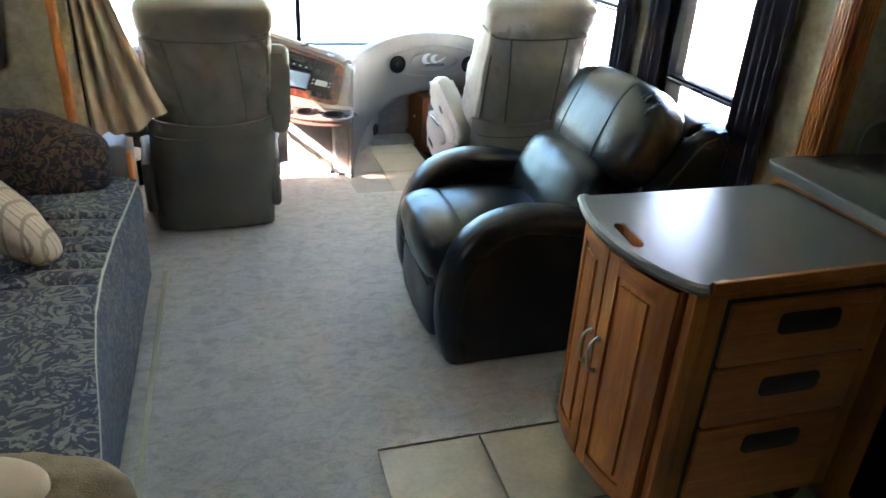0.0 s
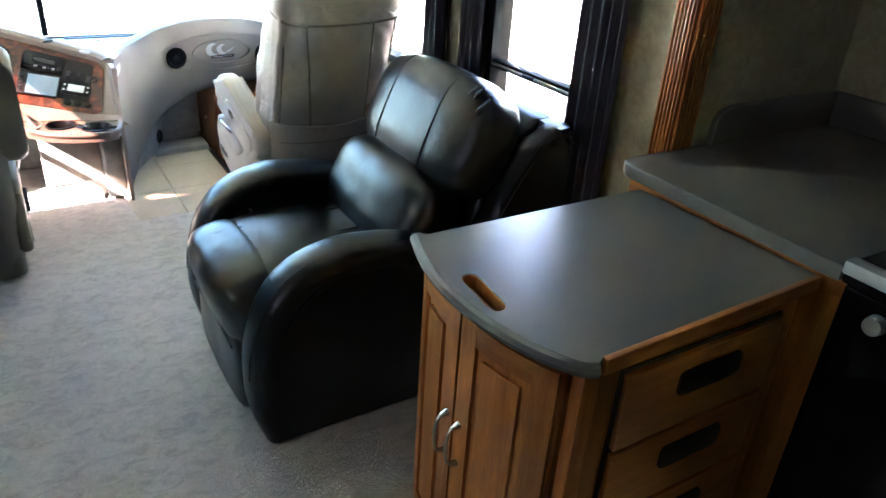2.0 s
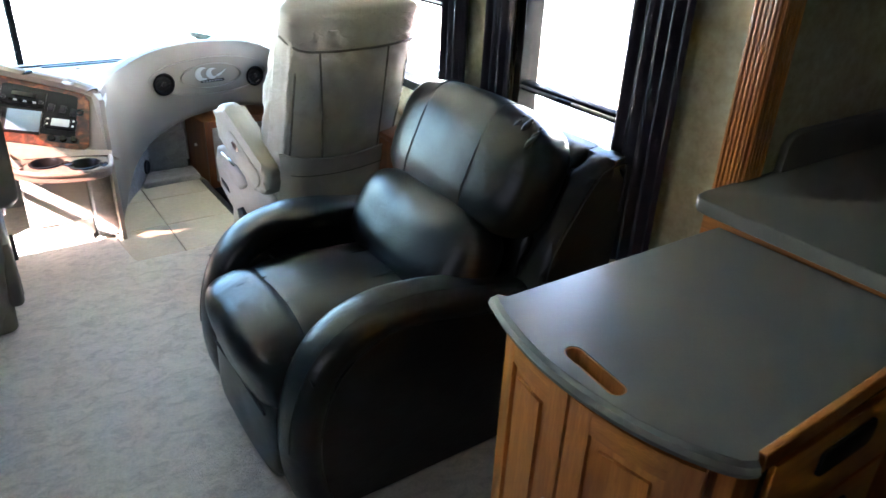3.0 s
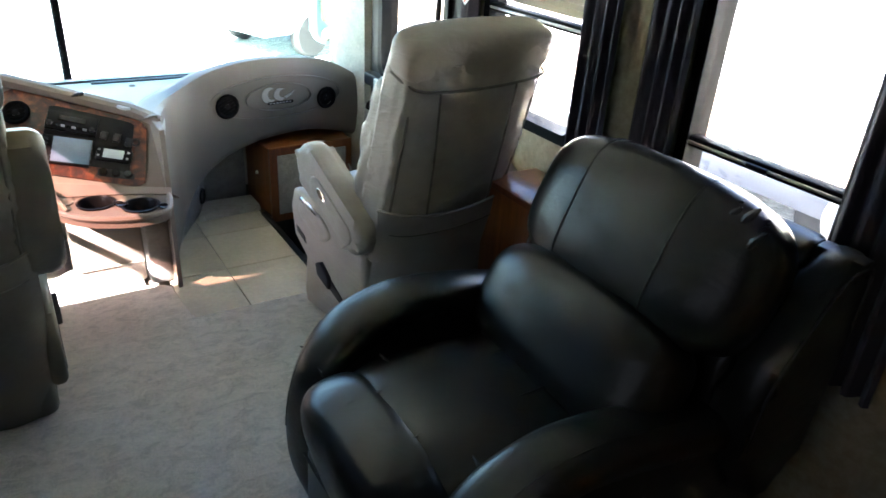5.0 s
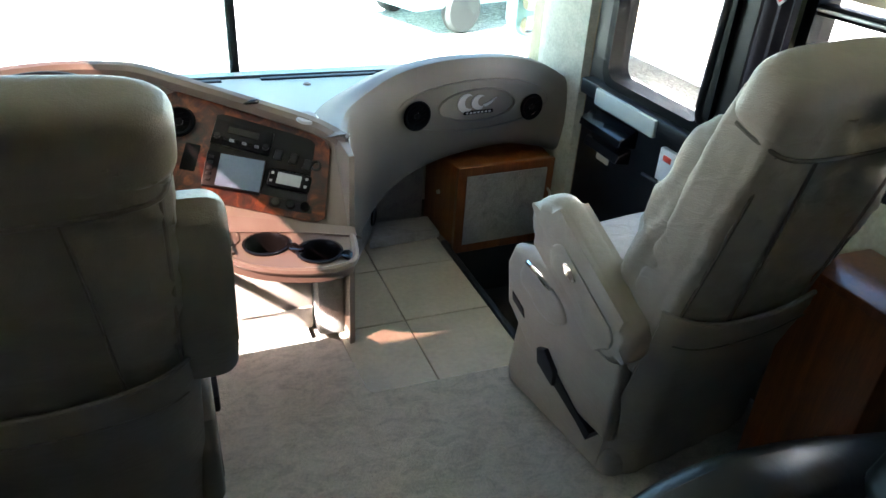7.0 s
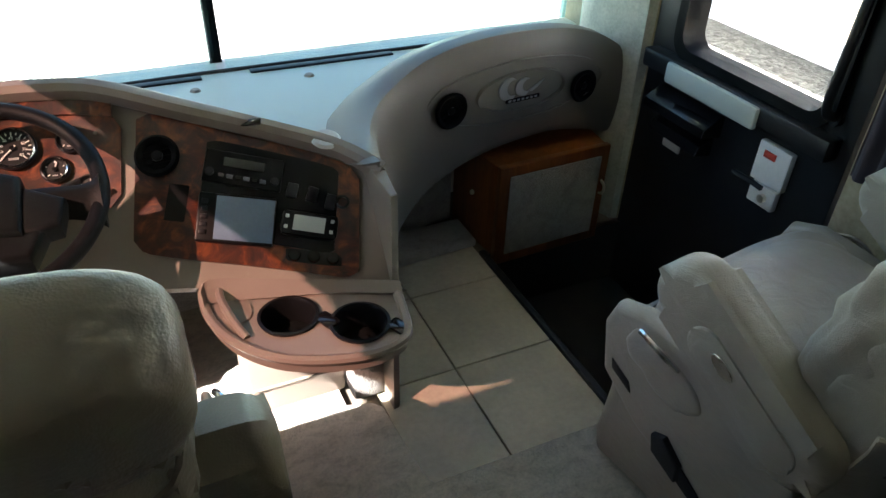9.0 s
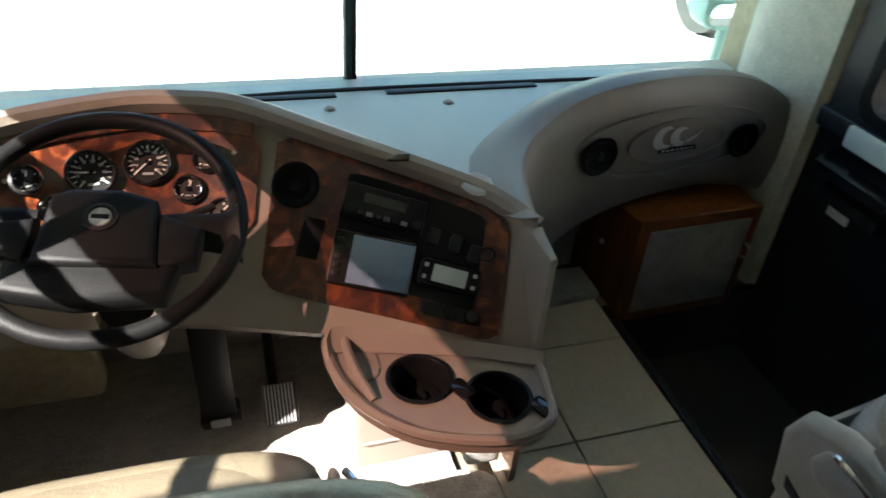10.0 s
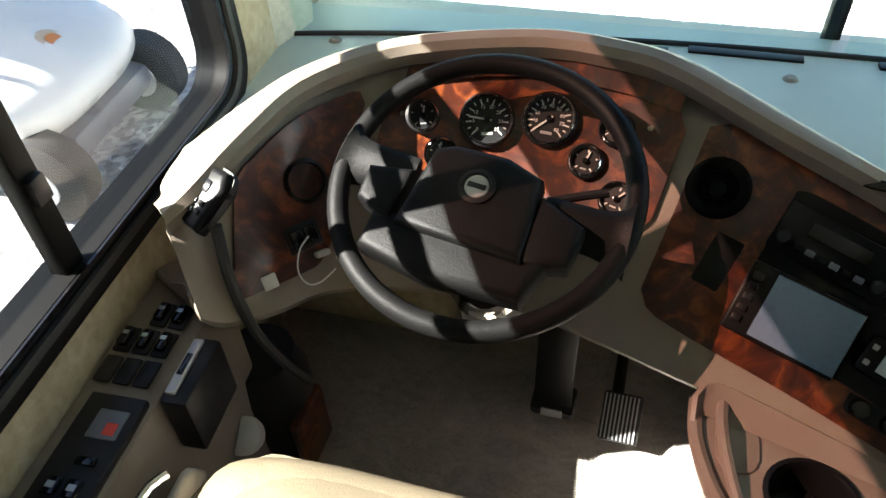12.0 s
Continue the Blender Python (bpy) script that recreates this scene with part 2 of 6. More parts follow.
M["dial"] = plain("dial_face", (0.012, 0.012, 0.013), 0.45, vary=0.1, relief=0)
M["mark"] = plain("white_print", (0.75, 0.74, 0.7), 0.6, vary=0.04, relief=0)
M["amber"] = plain("amber_print", (0.7, 0.3, 0.08), 0.6, vary=0.04, relief=0)
M["red"] = plain("red_vinyl", (0.6, 0.055, 0.03), 0.55, vary=0.08)
# grey display; the blue reflected from the windscreen is painted into its base
M["screen"] = plain("display_with_sky_blue", (0.13, 0.19, 0.28), 0.1, vary=0.1, relief=0, spec=0.9)
M["lcd"] = plain("grey_lcd", (0.42, 0.46, 0.46), 0.2, vary=0.05, relief=0)
M["curtain_dark"] = plain("plum_black_curtain", (0.028, 0.022, 0.03), 0.85, vary=0.2, big=6, fine=250, relief=0.3)
M["curtain_tan"] = plain("tan_curtain_cloth", (0.42, 0.30, 0.18), 0.85, vary=0.12, big=5, fine=300, relief=0.3)
M["shade"] = plain("beige_pleated_shade", (0.42, 0.36, 0.26), 0.85, vary=0.08)
M["frame_black"] = plain("black_window_frame", (0.004, 0.004, 0.004), 0.55, vary=0.2, spec=0.1)
M["sofa"] = floral_material("blue_floral_damask", (0.006, 0.009, 0.024), (0.15, 0.138, 0.11), (0.085, 0.08, 0.068))
M["sofa_dark"] = floral_material("dark_rose_tapestry", (0.009, 0.011, 0.014), (0.13, 0.085, 0.04), (0.11, 0.05, 0.03))
M["sofa_skirt"] = floral_material("pale_floral_damask", (0.018, 0.026, 0.042), (0.10, 0.098, 0.08), (0.11, 0.105, 0.09))
M["cord"] = plain("beige_piping", (0.42, 0.37, 0.26), 0.8)
M["plaid"] = plaid_material("quilted_check", (0.36, 0.29, 0.2), (0.15, 0.11, 0.07))
M["fur"] = plain("brown_fleece", (0.2, 0.135, 0.065), 0.95, vary=0.3, big=20, fine=220, relief=0.9, depth=0.006)
M["orange"] = plain("orange_cloth", (0.6, 0.2, 0.05), 0.8, vary=0.15)
M["windshield"] = pane_material("tinted_windscreen", (0.86, 0.97, 0.94), 0.03)
M["pane"] = pane_material("clear_pane", (0.93, 0.95, 0.94), 0.03)
M["grey_pane"] = pane_material("smoked_pane", (0.68, 0.70, 0.72), 0.03)
M["bronze"] = pane_material("bronze_shade_film", (0.33, 0.255, 0.23), 0.02)
M["mirror"] = plain("mirror_glass", (0.85, 0.88, 0.86), 0.03, 1.0, vary=0.02, relief=0, rough_vary=0.01)
M["rubber"] = plain("tyre_rubber", (0.03, 0.03, 0.03), 0.8, vary=0.2)
M["concrete"] = plain("pale_gravel_dust", (0.5, 0.48, 0.44), 0.9)
M["coach_white"] = plain("coach_white", (0.74, 0.73, 0.70), 0.3, vary=0.03)
M["coach_beige"] = plain("coach_beige", (0.55, 0.42, 0.3), 0.35, vary=0.05)
M["coach_grey"] = plain("coach_grey", (0.14, 0.15, 0.17), 0.3, vary=0.08)
M["teal"] = plain("pale_teal_paint", (0.30, 0.48, 0.46), 0.35, vary=0.05)
M["glass_dark"] = plain("dark_vehicle_glass", (0.02, 0.025, 0.03), 0.08, vary=0.1, relief=0)

gm, gnt, gb = shader("grey_gravel")
gv = coords(gnt)
gvor = gnt.nodes.new("ShaderNodeTexVoronoi")
gvor.inputs["Scale"].default_value = 24
gnt.links.new(gv, gvor.inputs["Vector"])
gn = noise_node(gnt, 0.5, 5, 0.6, gv)
gc = ramp(gnt, gvor.outputs["Color"], [(0.1, (0.2, 0.19, 0.18)), (0.5, (0.4, 0.39, 0.37)), (0.9, (0.66, 0.64, 0.6))])
gc = mix(gnt, ramp(gnt, gn.outputs["Fac"], [(0.4, (0, 0, 0)), (0.65, (0.6, 0.6, 0.6))]), gc, (0.55, 0.53, 0.49))
gnt.links.new(gc, gb.inputs["Base Color"])
gb.inputs["Roughness"].default_value = 0.9
bump(gnt, gb, gvor.outputs["Distance"], 0.9, 0.02)
M["gravel"] = gm


# ---- building blocks ----
def link_mesh(name, bm, material, smooth=True):
    me = bpy.data.meshes.new(name)
    bmesh.ops.recalc_face_normals(bm, faces=bm.faces)
    bm.to_mesh(me)
    bm.free()
    me.materials.append(M[material])
    for p in me.polygons:
        p.use_smooth = smooth
    if smooth:
        me.set_sharp_from_angle(angle=radians(38))
    return new(name, me)


def thing(name, base, label, category, group="", local=None):
    """An Empty at a thing's base. Its parts are drawn in world metres, or in its own when local is a pose."""
    e = new(name)
    e.empty_display_size = 0.05
    if local is None:
        e.location = base
        e["inv"] = [-base[0], -base[1], -base[2]]
    else:
        e.matrix_basis = local
    return tagged(e, label, category, group)


def part(name, bm, material, parent, label="", smooth=True):
    ob = link_mesh(name, bm, material, smooth)
    ob.parent = parent
    if "inv" in parent:
        ob.matrix_parent_inverse = Matrix.Translation(list(parent["inv"]))
    return tagged(ob, label)


def single(name, bm, material, label, category, group="", kind="", smooth=True):
    return tagged(link_mesh(name, bm, material, smooth), label, category, group, kind)


def box(lo, hi, bevel=0.0, seg=2, bm=None, m=None):
    """An upright block between two corners, with rounded edges."""
    tmp = bmesh.new()
    bmesh.ops.create_cube(tmp, size=1)
    for v in tmp.verts:
        v.co = Vector([lo[i] + (v.co[i] + 0.5) * (hi[i] - lo[i]) for i in range(3)])
    if bevel:
        bmesh.ops.bevel(tmp, geom=tmp.edges[:], offset=bevel, segments=seg, affect="EDGES", profile=0.5)
    return merged(tmp, bm, m)


def merged(tmp, bm, m=None):
    tmp.verts.index_update()
    if m is not None:
        bmesh.ops.transform(tmp, matrix=m, verts=tmp.verts)
    if bm is None:
        return tmp
    base = [bm.verts.new(v.co) for v in tmp.verts]
    for f in tmp.faces:
        bm.faces.new([base[v.index] for v in f.verts])
    tmp.free()
    return bm


def spin(profile, n=32, bm=None, m=None):
    """A turned shape: (radius, height) pairs round the z axis."""
    tmp = bmesh.new()
    rings = []
    for r, h in profile:
        if r < 1e-6:
            rings.append([tmp.verts.new((0, 0, h))])
        else:
            rings.append([tmp.verts.new((r * math.cos(2 * math.pi * k / n), r * math.sin(2 * math.pi * k / n), h)) for k in range(n)])
    for a, b in zip(rings, rings[1:]):
        for k in range(n):
            q = [a[k % len(a)], a[(k + 1) % len(a)], b[(k + 1) % len(b)], b[k % len(b)]]
            q = list(dict.fromkeys(q))
            if len(q) > 2:
                tmp.faces.new(q)
    tmp.verts.index_update()
    return merged(tmp, bm, m)


def tube(points, r, n=10, closed=False, bm=None, m=None, flat=1.0):
    """A rod along points; r may be a number or one per point."""
    pts = [Vector(p) for p in points]
    tmp = bmesh.new()
    rings, side = [], None
    for i, p in enumerate(pts):
        a = pts[i - 1] if (i or closed) else p
        b = pts[(i + 1) % len(pts)] if (i + 1 < len(pts) or closed) else p
        d = (b - a).normalized()
        if side is None:
            side = d.orthogonal().normalized()
        side = (side - d * side.dot(d)).normalized()
        up = d.cross(side)
        rad = r[i] if isinstance(r, (list, tuple)) else r
        rings.append([tmp.verts.new(p + rad * (math.cos(2 * math.pi * k / n) * side + flat * math.sin(2 * math.pi * k / n) * up)) for k in range(n)])
    pairs = list(zip(rings, rings[1:])) + ([(rings[-1], rings[0])] if closed else [])
    for a, b in pairs:
        for k in range(n):
            tmp.faces.new((a[k], a[(k + 1) % n], b[(k + 1) % n], b[k]))
    if not closed:
        tmp.faces.new(rings[0])
        tmp.faces.new(rings[-1][::-1])
    tmp.verts.index_update()
    return merged(tmp, bm, m)


def slab(outline, lo, hi, axes="xyz", bevel=0.0, seg=3, bm=None, m=None):
    """An outline of (u, v) pairs, drawn out from lo to hi along the third axis; axes names where u, v and the third go."""
    tmp = bmesh.new()
    idx = ["xyz".index(a) for a in axes]

    def put(u, v, w):
        c = [0, 0, 0]
        c[idx[0]], c[idx[1]], c[idx[2]] = u, v, w
        return tmp.verts.new(c)
    a, b = [put(u, v, lo) for u, v in outline], [put(u, v, hi) for u, v in outline]
    fa, fb = tmp.faces.new(a), tmp.faces.new(b[::-1])
    for k in range(len(a)):
        tmp.faces.new((a[k], b[k], b[(k + 1) % len(b)], a[(k + 1) % len(a)]))
    if bevel:
        bmesh.ops.bevel(tmp, geom=list({*fa.edges, *fb.edges}), offset=bevel, segments=seg, affect="EDGES", profile=0.5)
    tmp.verts.index_update()
    return merged(tmp, bm, m)


def cushion(size, m, power=4.0, cuts=9, lumps=0.006, freq=9.0, bm=None, crown=0.0):
    """A stuffed pad: a rounded block with soft swelling and creases; crown lifts its middle."""
    tmp = bmesh.new()
    bmesh.ops.create_cube(tmp, size=2)
    bmesh.ops.subdivide_edges(tmp, edges=tmp.edges[:], cuts=cuts, use_grid_fill=True)
    for v in tmp.verts:
        c = v.co
        n = (abs(c.x) ** power + abs(c.y) ** power + abs(c.z) ** power) ** (1 / power)
        p = Vector((c.x / n * size[0] / 2, c.y / n * size[1] / 2, c.z / n * size[2] / 2))
        if crown:
            p.z += crown * (1 - min(1, c.x * c.x)) * (1 - min(1, c.y * c.y)) * (1 if c.z > 0 else 0)
        p += p.normalized() * lumps * noise.noise(p * freq)
        v.co = p
    tmp.verts.index_update()
    return merged(tmp, bm, m)


def spline(points, n):
    """A smooth run of n points through the given ones."""
    p = np.array(points, float)
    k = len(p) - 1
    out = []
    for t in np.linspace(0, k, n):
        i = min(int(t), k - 1)
        f = t - i
        a, b, c, d = p[max(i - 1, 0)], p[i], p[i + 1], p[min(i + 2, k)]
        out.append(0.5 * (2 * b + (c - a) * f + (2 * a - 5 * b + 4 * c - d) * f * f + (3 * b - a - 3 * c + d) * f ** 3))
    return [Vector(q) for q in out]


def grid_mesh(rows, closed=False, bm=None, thick=0.0):
    """A sheet through rows of points, given a thickness where asked."""
    tmp = bmesh.new()
    vs = [[tmp.verts.new(p) for p in row] for row in rows]
    fs = []
    for a, b in zip(vs, vs[1:]):
        n = len(a)
        for k in range(n if closed else n - 1):
            fs.append(tmp.faces.new((a[k], a[(k + 1) % n], b[(k + 1) % n], b[k])))
    if thick:
        bmesh.ops.recalc_face_normals(tmp, faces=tmp.faces)
        bmesh.ops.solidify(tmp, geom=tmp.faces[:], thickness=thick)
    tmp.verts.index_update()
    return merged(tmp, bm)


def dense(outline, step):
    """The same outline with more points on its long sides."""
    out = []
    for (a, b), (c, d) in zip(outline, outline[1:] + outline[:1]):
        n = max(1, int(math.hypot(c - a, d - b) / step))
        out += [(a + (c - a) * k / n, b + (d - b) * k / n) for k in range(n)]
    return out


def rounded(w, h, r, n=5, cx=0.0, cy=0.0):
    """The outline of a rounded rectangle."""
    pts = []
    for sx, sy, a0 in ((1, 1, 0), (-1, 1, 90), (-1, -1, 180), (1, -1, 270)):
        for k in range(n + 1):
            a = radians(a0 + 90 * k / n)
            pts.append((cx + sx * (w / 2 - r) + r * math.cos(a), cy + sy * (h / 2 - r) + r * math.sin(a)))
    return pts


def frame_ring(outer, inner, lo, hi, axes, bm=None, m=None):
    """A flat ring between two outlines of equal count, drawn out along the third axis."""
    tmp = bmesh.new()
    idx = ["xyz".index(a) for a in axes]

    def put(u, v, w):
        c = [0, 0, 0]
        c[idx[0]], c[idx[1]], c[idx[2]] = u, v, w
        return tmp.verts.new(c)
    loops = [[put(u, v, w) for u, v in o] for o, w in ((outer, lo), (outer, hi), (inner, hi), (inner, lo))]
    n = len(outer)
    for a, b in zip(loops, loops[1:] + loops[:1]):
        for k in range(n):
            tmp.faces.new((a[k], a[(k + 1) % n], b[(k + 1) % n], b[k]))
    tmp.verts.index_update()
    return merged(tmp, bm, m)


def wall_with_holes(lo_u, hi_u, lo_v, hi_v, holes, at, thick, axes, bm=None):
    """A wall made of blocks round rectangular openings (u0, u1, v0, v1)."""
    bm = bm or bmesh.new()
    idx = ["xyz".index(a) for a in axes]
    us = sorted({lo_u, hi_u, *[h[0] for h in holes], *[h[1] for h in holes]})
    for u0, u1 in zip(us, us[1:]):
        inside = sorted([h for h in holes if h[0] <= u0 + 1e-6 and h[1] >= u1 - 1e-6], key=lambda h: h[2])
        v = lo_v
        spans = []
        for h in inside:
            spans.append((v, h[2]))
            v = h[3]
        spans.append((v, hi_v))
        for v0, v1 in spans:
            if v1 - v0 > 1e-4:
                lo, hi = [0, 0, 0], [0, 0, 0]
                lo[idx[0]], hi[idx[0]], lo[idx[1]], hi[idx[1]], lo[idx[2]], hi[idx[2]] = u0, u1, v0, v1, at, at + thick
                box(lo, hi, bm=bm)
    return bm


def pleated(a, b, z0, z1, pleats, depth, thick=0.006, flare=0.0, rows=10, sag=None):
    """A hanging curtain in folds from a to b in plan, z0 to z1."""
    a, b = Vector((*a, 0)), Vector((*b, 0))
    d = (b - a)
    side = Vector((-d.y, d.x, 0)).normalized()
    out = []
    for j in range(rows + 1):
        f = j / rows
        z = z1 + (z0 - z1) * f
        row = []
        n = pleats * 8
        for k in range(n + 1):
            s = k / n
            w = 2 * math.pi * pleats * s + 0.7 * math.sin(3.1 * s + 2 * f)
            p = a + d * s * (1 + flare * f) + side * depth * (0.7 + 0.3 * math.sin(5 * s + 1)) * math.sin(w)
            row.append((p.x, p.y, z + (sag(s) * f if sag else 0)))
        out.append(row)
    return grid_mesh(out, thick=thick)


# ---- structure ----
def structure(name, bm, material, label, smooth=False, category="structure"):
    return single(name, bm, material, label, category, kind="structure", smooth=smooth)


under = bmesh.new()
for lo, hi in (((-1.5, -1.9, -0.09), (1.1, 4.8, -0.012)), ((1.1, -1.9, -0.09), (2.4, 3.615, -0.012)), ((1.1, 4.375, -0.09), (1.75, 4.8, -0.012))):
    box(lo, hi, bm=under)
floor = structure("floor", under, "grout", "dark grouted floor base under carpet and tiles", category="floor")

pile = slab([(-1.48, -1.85), (0.28, -1.85), (0.28, 1.56), (1.66, 1.56), (1.66, 3.588), (0.575, 3.588), (0.562, 3.62), (0.552, 3.86), (0.53, 3.885), (0.46, 3.895), (0.46, 4.62), (-0.84, 4.7), (-0.84, 2.95), (-1.48, 2.9)],
            -0.012, 0.006, bevel=0.005, seg=2)
structure("carpet", pile, "carpet", "beige mottled cut pile carpet fitted wall to wall", smooth=True, category="carpet")
structure("carpet_binding", box((-0.404, 0.5, 0.004), (-0.384, 2.84, 0.011), 0.003), "cord", "pale carpet binding strip along the sofa", category="trim")

well = bmesh.new()
box((1.1, 3.6, -0.3), (1.72, 4.4, -0.26), bm=well)
box((1.1, 3.6, -0.26), (1.118, 4.4, -0.012), bm=well)
box((1.118, 3.6, -0.26), (1.72, 3.618, -0.012), bm=well)
box((1.118, 4.372, -0.26), (1.72, 4.4, -0.012), bm=well)
structure("stepwell", well, "black_soft", "black entry stepwell beside the door", category="step")
structure("stepwell_edge", box((1.092, 3.6, -0.012), (1.114, 4.38, 0.012), 0.004), "black", "black metal nosing along the stepwell", category="trim")

ceil = slab([(-0.72, -1.95), (2.45, -1.95), (2.45, 4.95), (-0.95, 4.95), (-0.735, 2.93)], 2.0, 2.06)
box((-1.60, -1.95, 1.80), (-0.74, 2.97, 1.86), bm=ceil)   # lower roof over the sofa
box((-0.74, -1.95, 1.80), (-0.70, 2.93, 2.0), bm=ceil)
structure("ceiling", ceil, "ceiling", "pale padded vinyl ceiling", category="ceiling")

# walls: rear, both slide-outs, cab sides and front
structure("wall_rear", box((-1.55, -1.95, -0.1), (2.45, -1.88, 2.0)), "paper", "sponged beige wallpaper on the rear wall", category="wall")
structure("wall_sofa", wall_with_holes(-1.88, 2.97, -0.1, 1.80, [(0.8, 2.3, 1.1, 1.74)], -1.53, 0.05, "yzx", box((-1.6, -1.88, -0.1), (-1.53, 2.97, 1.80))), "paper", "sponged beige wallpaper behind the sofa", category="wall")
structure("wall_sofa_end", box((-1.48, 2.905, -0.012), (-0.675, 2.955, 1.80)), "paper", "sponged beige wallpaper at the sofa's end", category="wall")
structure("wall_kitchen", box((2.36, -1.88, -0.1), (2.45, 1.7, 2.0)), "paper", "sponged beige wallpaper behind the kitchen counter", category="wall")
structure("wall_kitchen_end", box((1.735, 1.612, -0.1), (2.36, 1.68, 2.0)), "paper", "sponged beige wallpaper beside the counter", category="wall")

right = wall_with_holes(1.60, 4.9, -0.3, 2.0, [(2.02, 2.50, 0.50, 1.62), (2.93, 3.46, 0.745, 1.5), (3.62, 4.40, -0.3, 1.86)], 1.68, 0.055, "yzx")
wall_right = structure("wall_right", right, "paper", "sponged beige wallpaper between the side windows", category="wall")

LEFT = Matrix.Translation((-0.62, 2.93, 0)) @ Matrix.Rotation(radians(5.9), 4, "Z")
left = wall_with_holes(-0.03, 1.98, -0.1, 2.0, [(0.10, 1.44, 0.62, 1.48)], -0.05, 0.05, "yzx")
bmesh.ops.transform(left, matrix=LEFT, verts=left.verts)
wall_left = structure("wall_left", left, "paper", "sponged olive wallpaper under the driver's window", category="wall")


def bow(x):
    return 4.765 - (0.125 if x < 0.41 else 0.025) * ((x - 0.41) / 1.13) ** 2


front = bmesh.new()
box((-0.95, 4.82, -0.6), (1.78, 4.9, 0.585), bm=front)
box((-0.95, 4.74, 1.72), (1.78, 4.9, 2.0), bm=front)
structure("wall_front", front, "ceiling", "plain front cap under and over the windscreen", category="wall")

# corner posts in cloth
pr = grid_mesh([[(1.70, 4.40, z), (1.655 - 0.01 * z, 4.41, z), (1.625, 4.50 + 0.01 * z, z), (1.60, 4.62, z), (1.615, 4.70, z), (1.66, 4.775, z), (1.74, 4.80, z), (1.76, 4.45, z)] for z in (-0.1, 0.3, 0.6, 0.9, 1.3, 1.75)], closed=True)
structure("pillar_right", pr, "pillar_cloth", "cloth covered corner post beside the door", smooth=True, category="pillar")
pl = grid_mesh([[(-0.835, 4.46, z), (-0.80, 4.50, z), (-0.775, 4.60, z), (-0.765, 4.70, z), (-0.80, 4.77, z), (-0.90, 4.80, z), (-0.92, 4.5, z)] for z in (-0.1, 0.3, 0.6, 0.9, 1.3, 1.75)], closed=True)
structure("pillar_left", pl, "pillar_cloth", "cloth covered corner post beside the driver", smooth=True, category="pillar")

# windscreen: two bowed panes, a black bar between and a gasket below
screen = thing("windshield", (0.4, 4.8, 0.6), "wide two-piece windscreen, faintly green, with a black centre bar", "windshield")
for a, b in ((-0.83, 0.378), (0.408, 1.66)):
    xs = np.linspace(a, b, 9)
    pane = part("pane", grid_mesh([[(x, bow(x) - 0.1 * (z - 0.6), z) for x in xs] for z in (0.585, 1.0, 1.4, 1.73)], thick=0.006), "windshield", screen)
    pane.visible_shadow = False
part("centre_bar", box((0.376, 4.775, 0.57), (0.41, 4.82, 1.74), 0.006, m=Matrix.Translation((0, 0.06, 0)) @ Matrix.Shear("XZ", 4, (0, -0.1))), "frame_black", screen)
part("gasket", tube([(x, bow(x) - 0.008, 0.601) for x in np.linspace(-0.83, 1.66, 24)], 0.008, 8), "black_soft", screen)
for x0, x1 in ((0.10, 0.33), (0.47, 0.92), (1.28, 1.58), (-0.2, 0.06)):
    part("heater_slot", box((x0, bow((x0 + x1) / 2) - 0.05, 0.598), (x1, bow((x0 + x1) / 2) - 0.022, 0.606), 0.003), "black", screen)


# ---- dash ----
RIM = [(-0.595, 3.85, 0.722), (-0.567, 3.89, 0.745), (-0.53, 3.985, 0.78), (-0.485, 4.12, 0.80), (-0.37, 4.256, 0.80), (-0.17, 4.33, 0.80),
       (-0.03, 4.32, 0.80), (0.07, 4.286, 0.795), (0.23, 4.20, 0.76), (0.40, 4.14, 0.71), (0.53, 4.054, 0.68), (0.598, 3.95, 0.66)]
FOOT = [(-0.560, 3.81, 0.55), (-0.55, 3.825, 0.527), (-0.53, 3.85, 0.507), (-0.48, 3.895, 0.50), (-0.41, 3.965, 0.495), (-0.27, 4.03, 0.465),
        (-0.12, 4.035, 0.45), (0.0, 4.005, 0.45), (0.12, 3.97, 0.445), (0.28, 3.93, 0.43), (0.45, 3.88, 0.41), (0.585, 3.84, 0.40)]
NS = 61
rim_run, foot_run = spline(RIM, NS), spline(FOOT, NS)


def outward(i):
    d = rim_run[i] - foot_run[i]
    d.z = 0
    t = rim_run[min(i + 1, NS - 1)] - rim_run[max(i - 1, 0)]
    n = Vector((-t.y, t.x, 0)).normalized()
    return n


def panel_at(s, v, proud=0.0):
    """A place on the dash face: s from its left end to its right, v from the brow down to the lower edge."""
    f = max(0.0, min(1.0, s)) * (NS - 1)
    i = min(int(f), NS - 2)
    k = f - i
    o = outward(i).lerp(outward(i + 1), k)
    top = rim_run[i].lerp(rim_run[i + 1], k) + o * 0.012 - Vector((0, 0, 0.055))
    low = foot_run[i].lerp(foot_run[i + 1], k)
    p = top.lerp(low, v)
    t = (rim_run[i + 1] - rim_run[i]).normalized()
    nrm = t.cross(top - low).normalized()
    if nrm.dot(o) > 0:
        nrm = -nrm
    return p + nrm * proud


def find_panel(x, z):
    """The s and v of the dash face at a given x and z."""
    best = min(((panel_at(s, v).x - x) ** 2 + (panel_at(s, v).z - z) ** 2, s, v) for s in np.linspace(0, 1, 121) for v in np.linspace(0, 1, 41))
    return best[1], best[2]


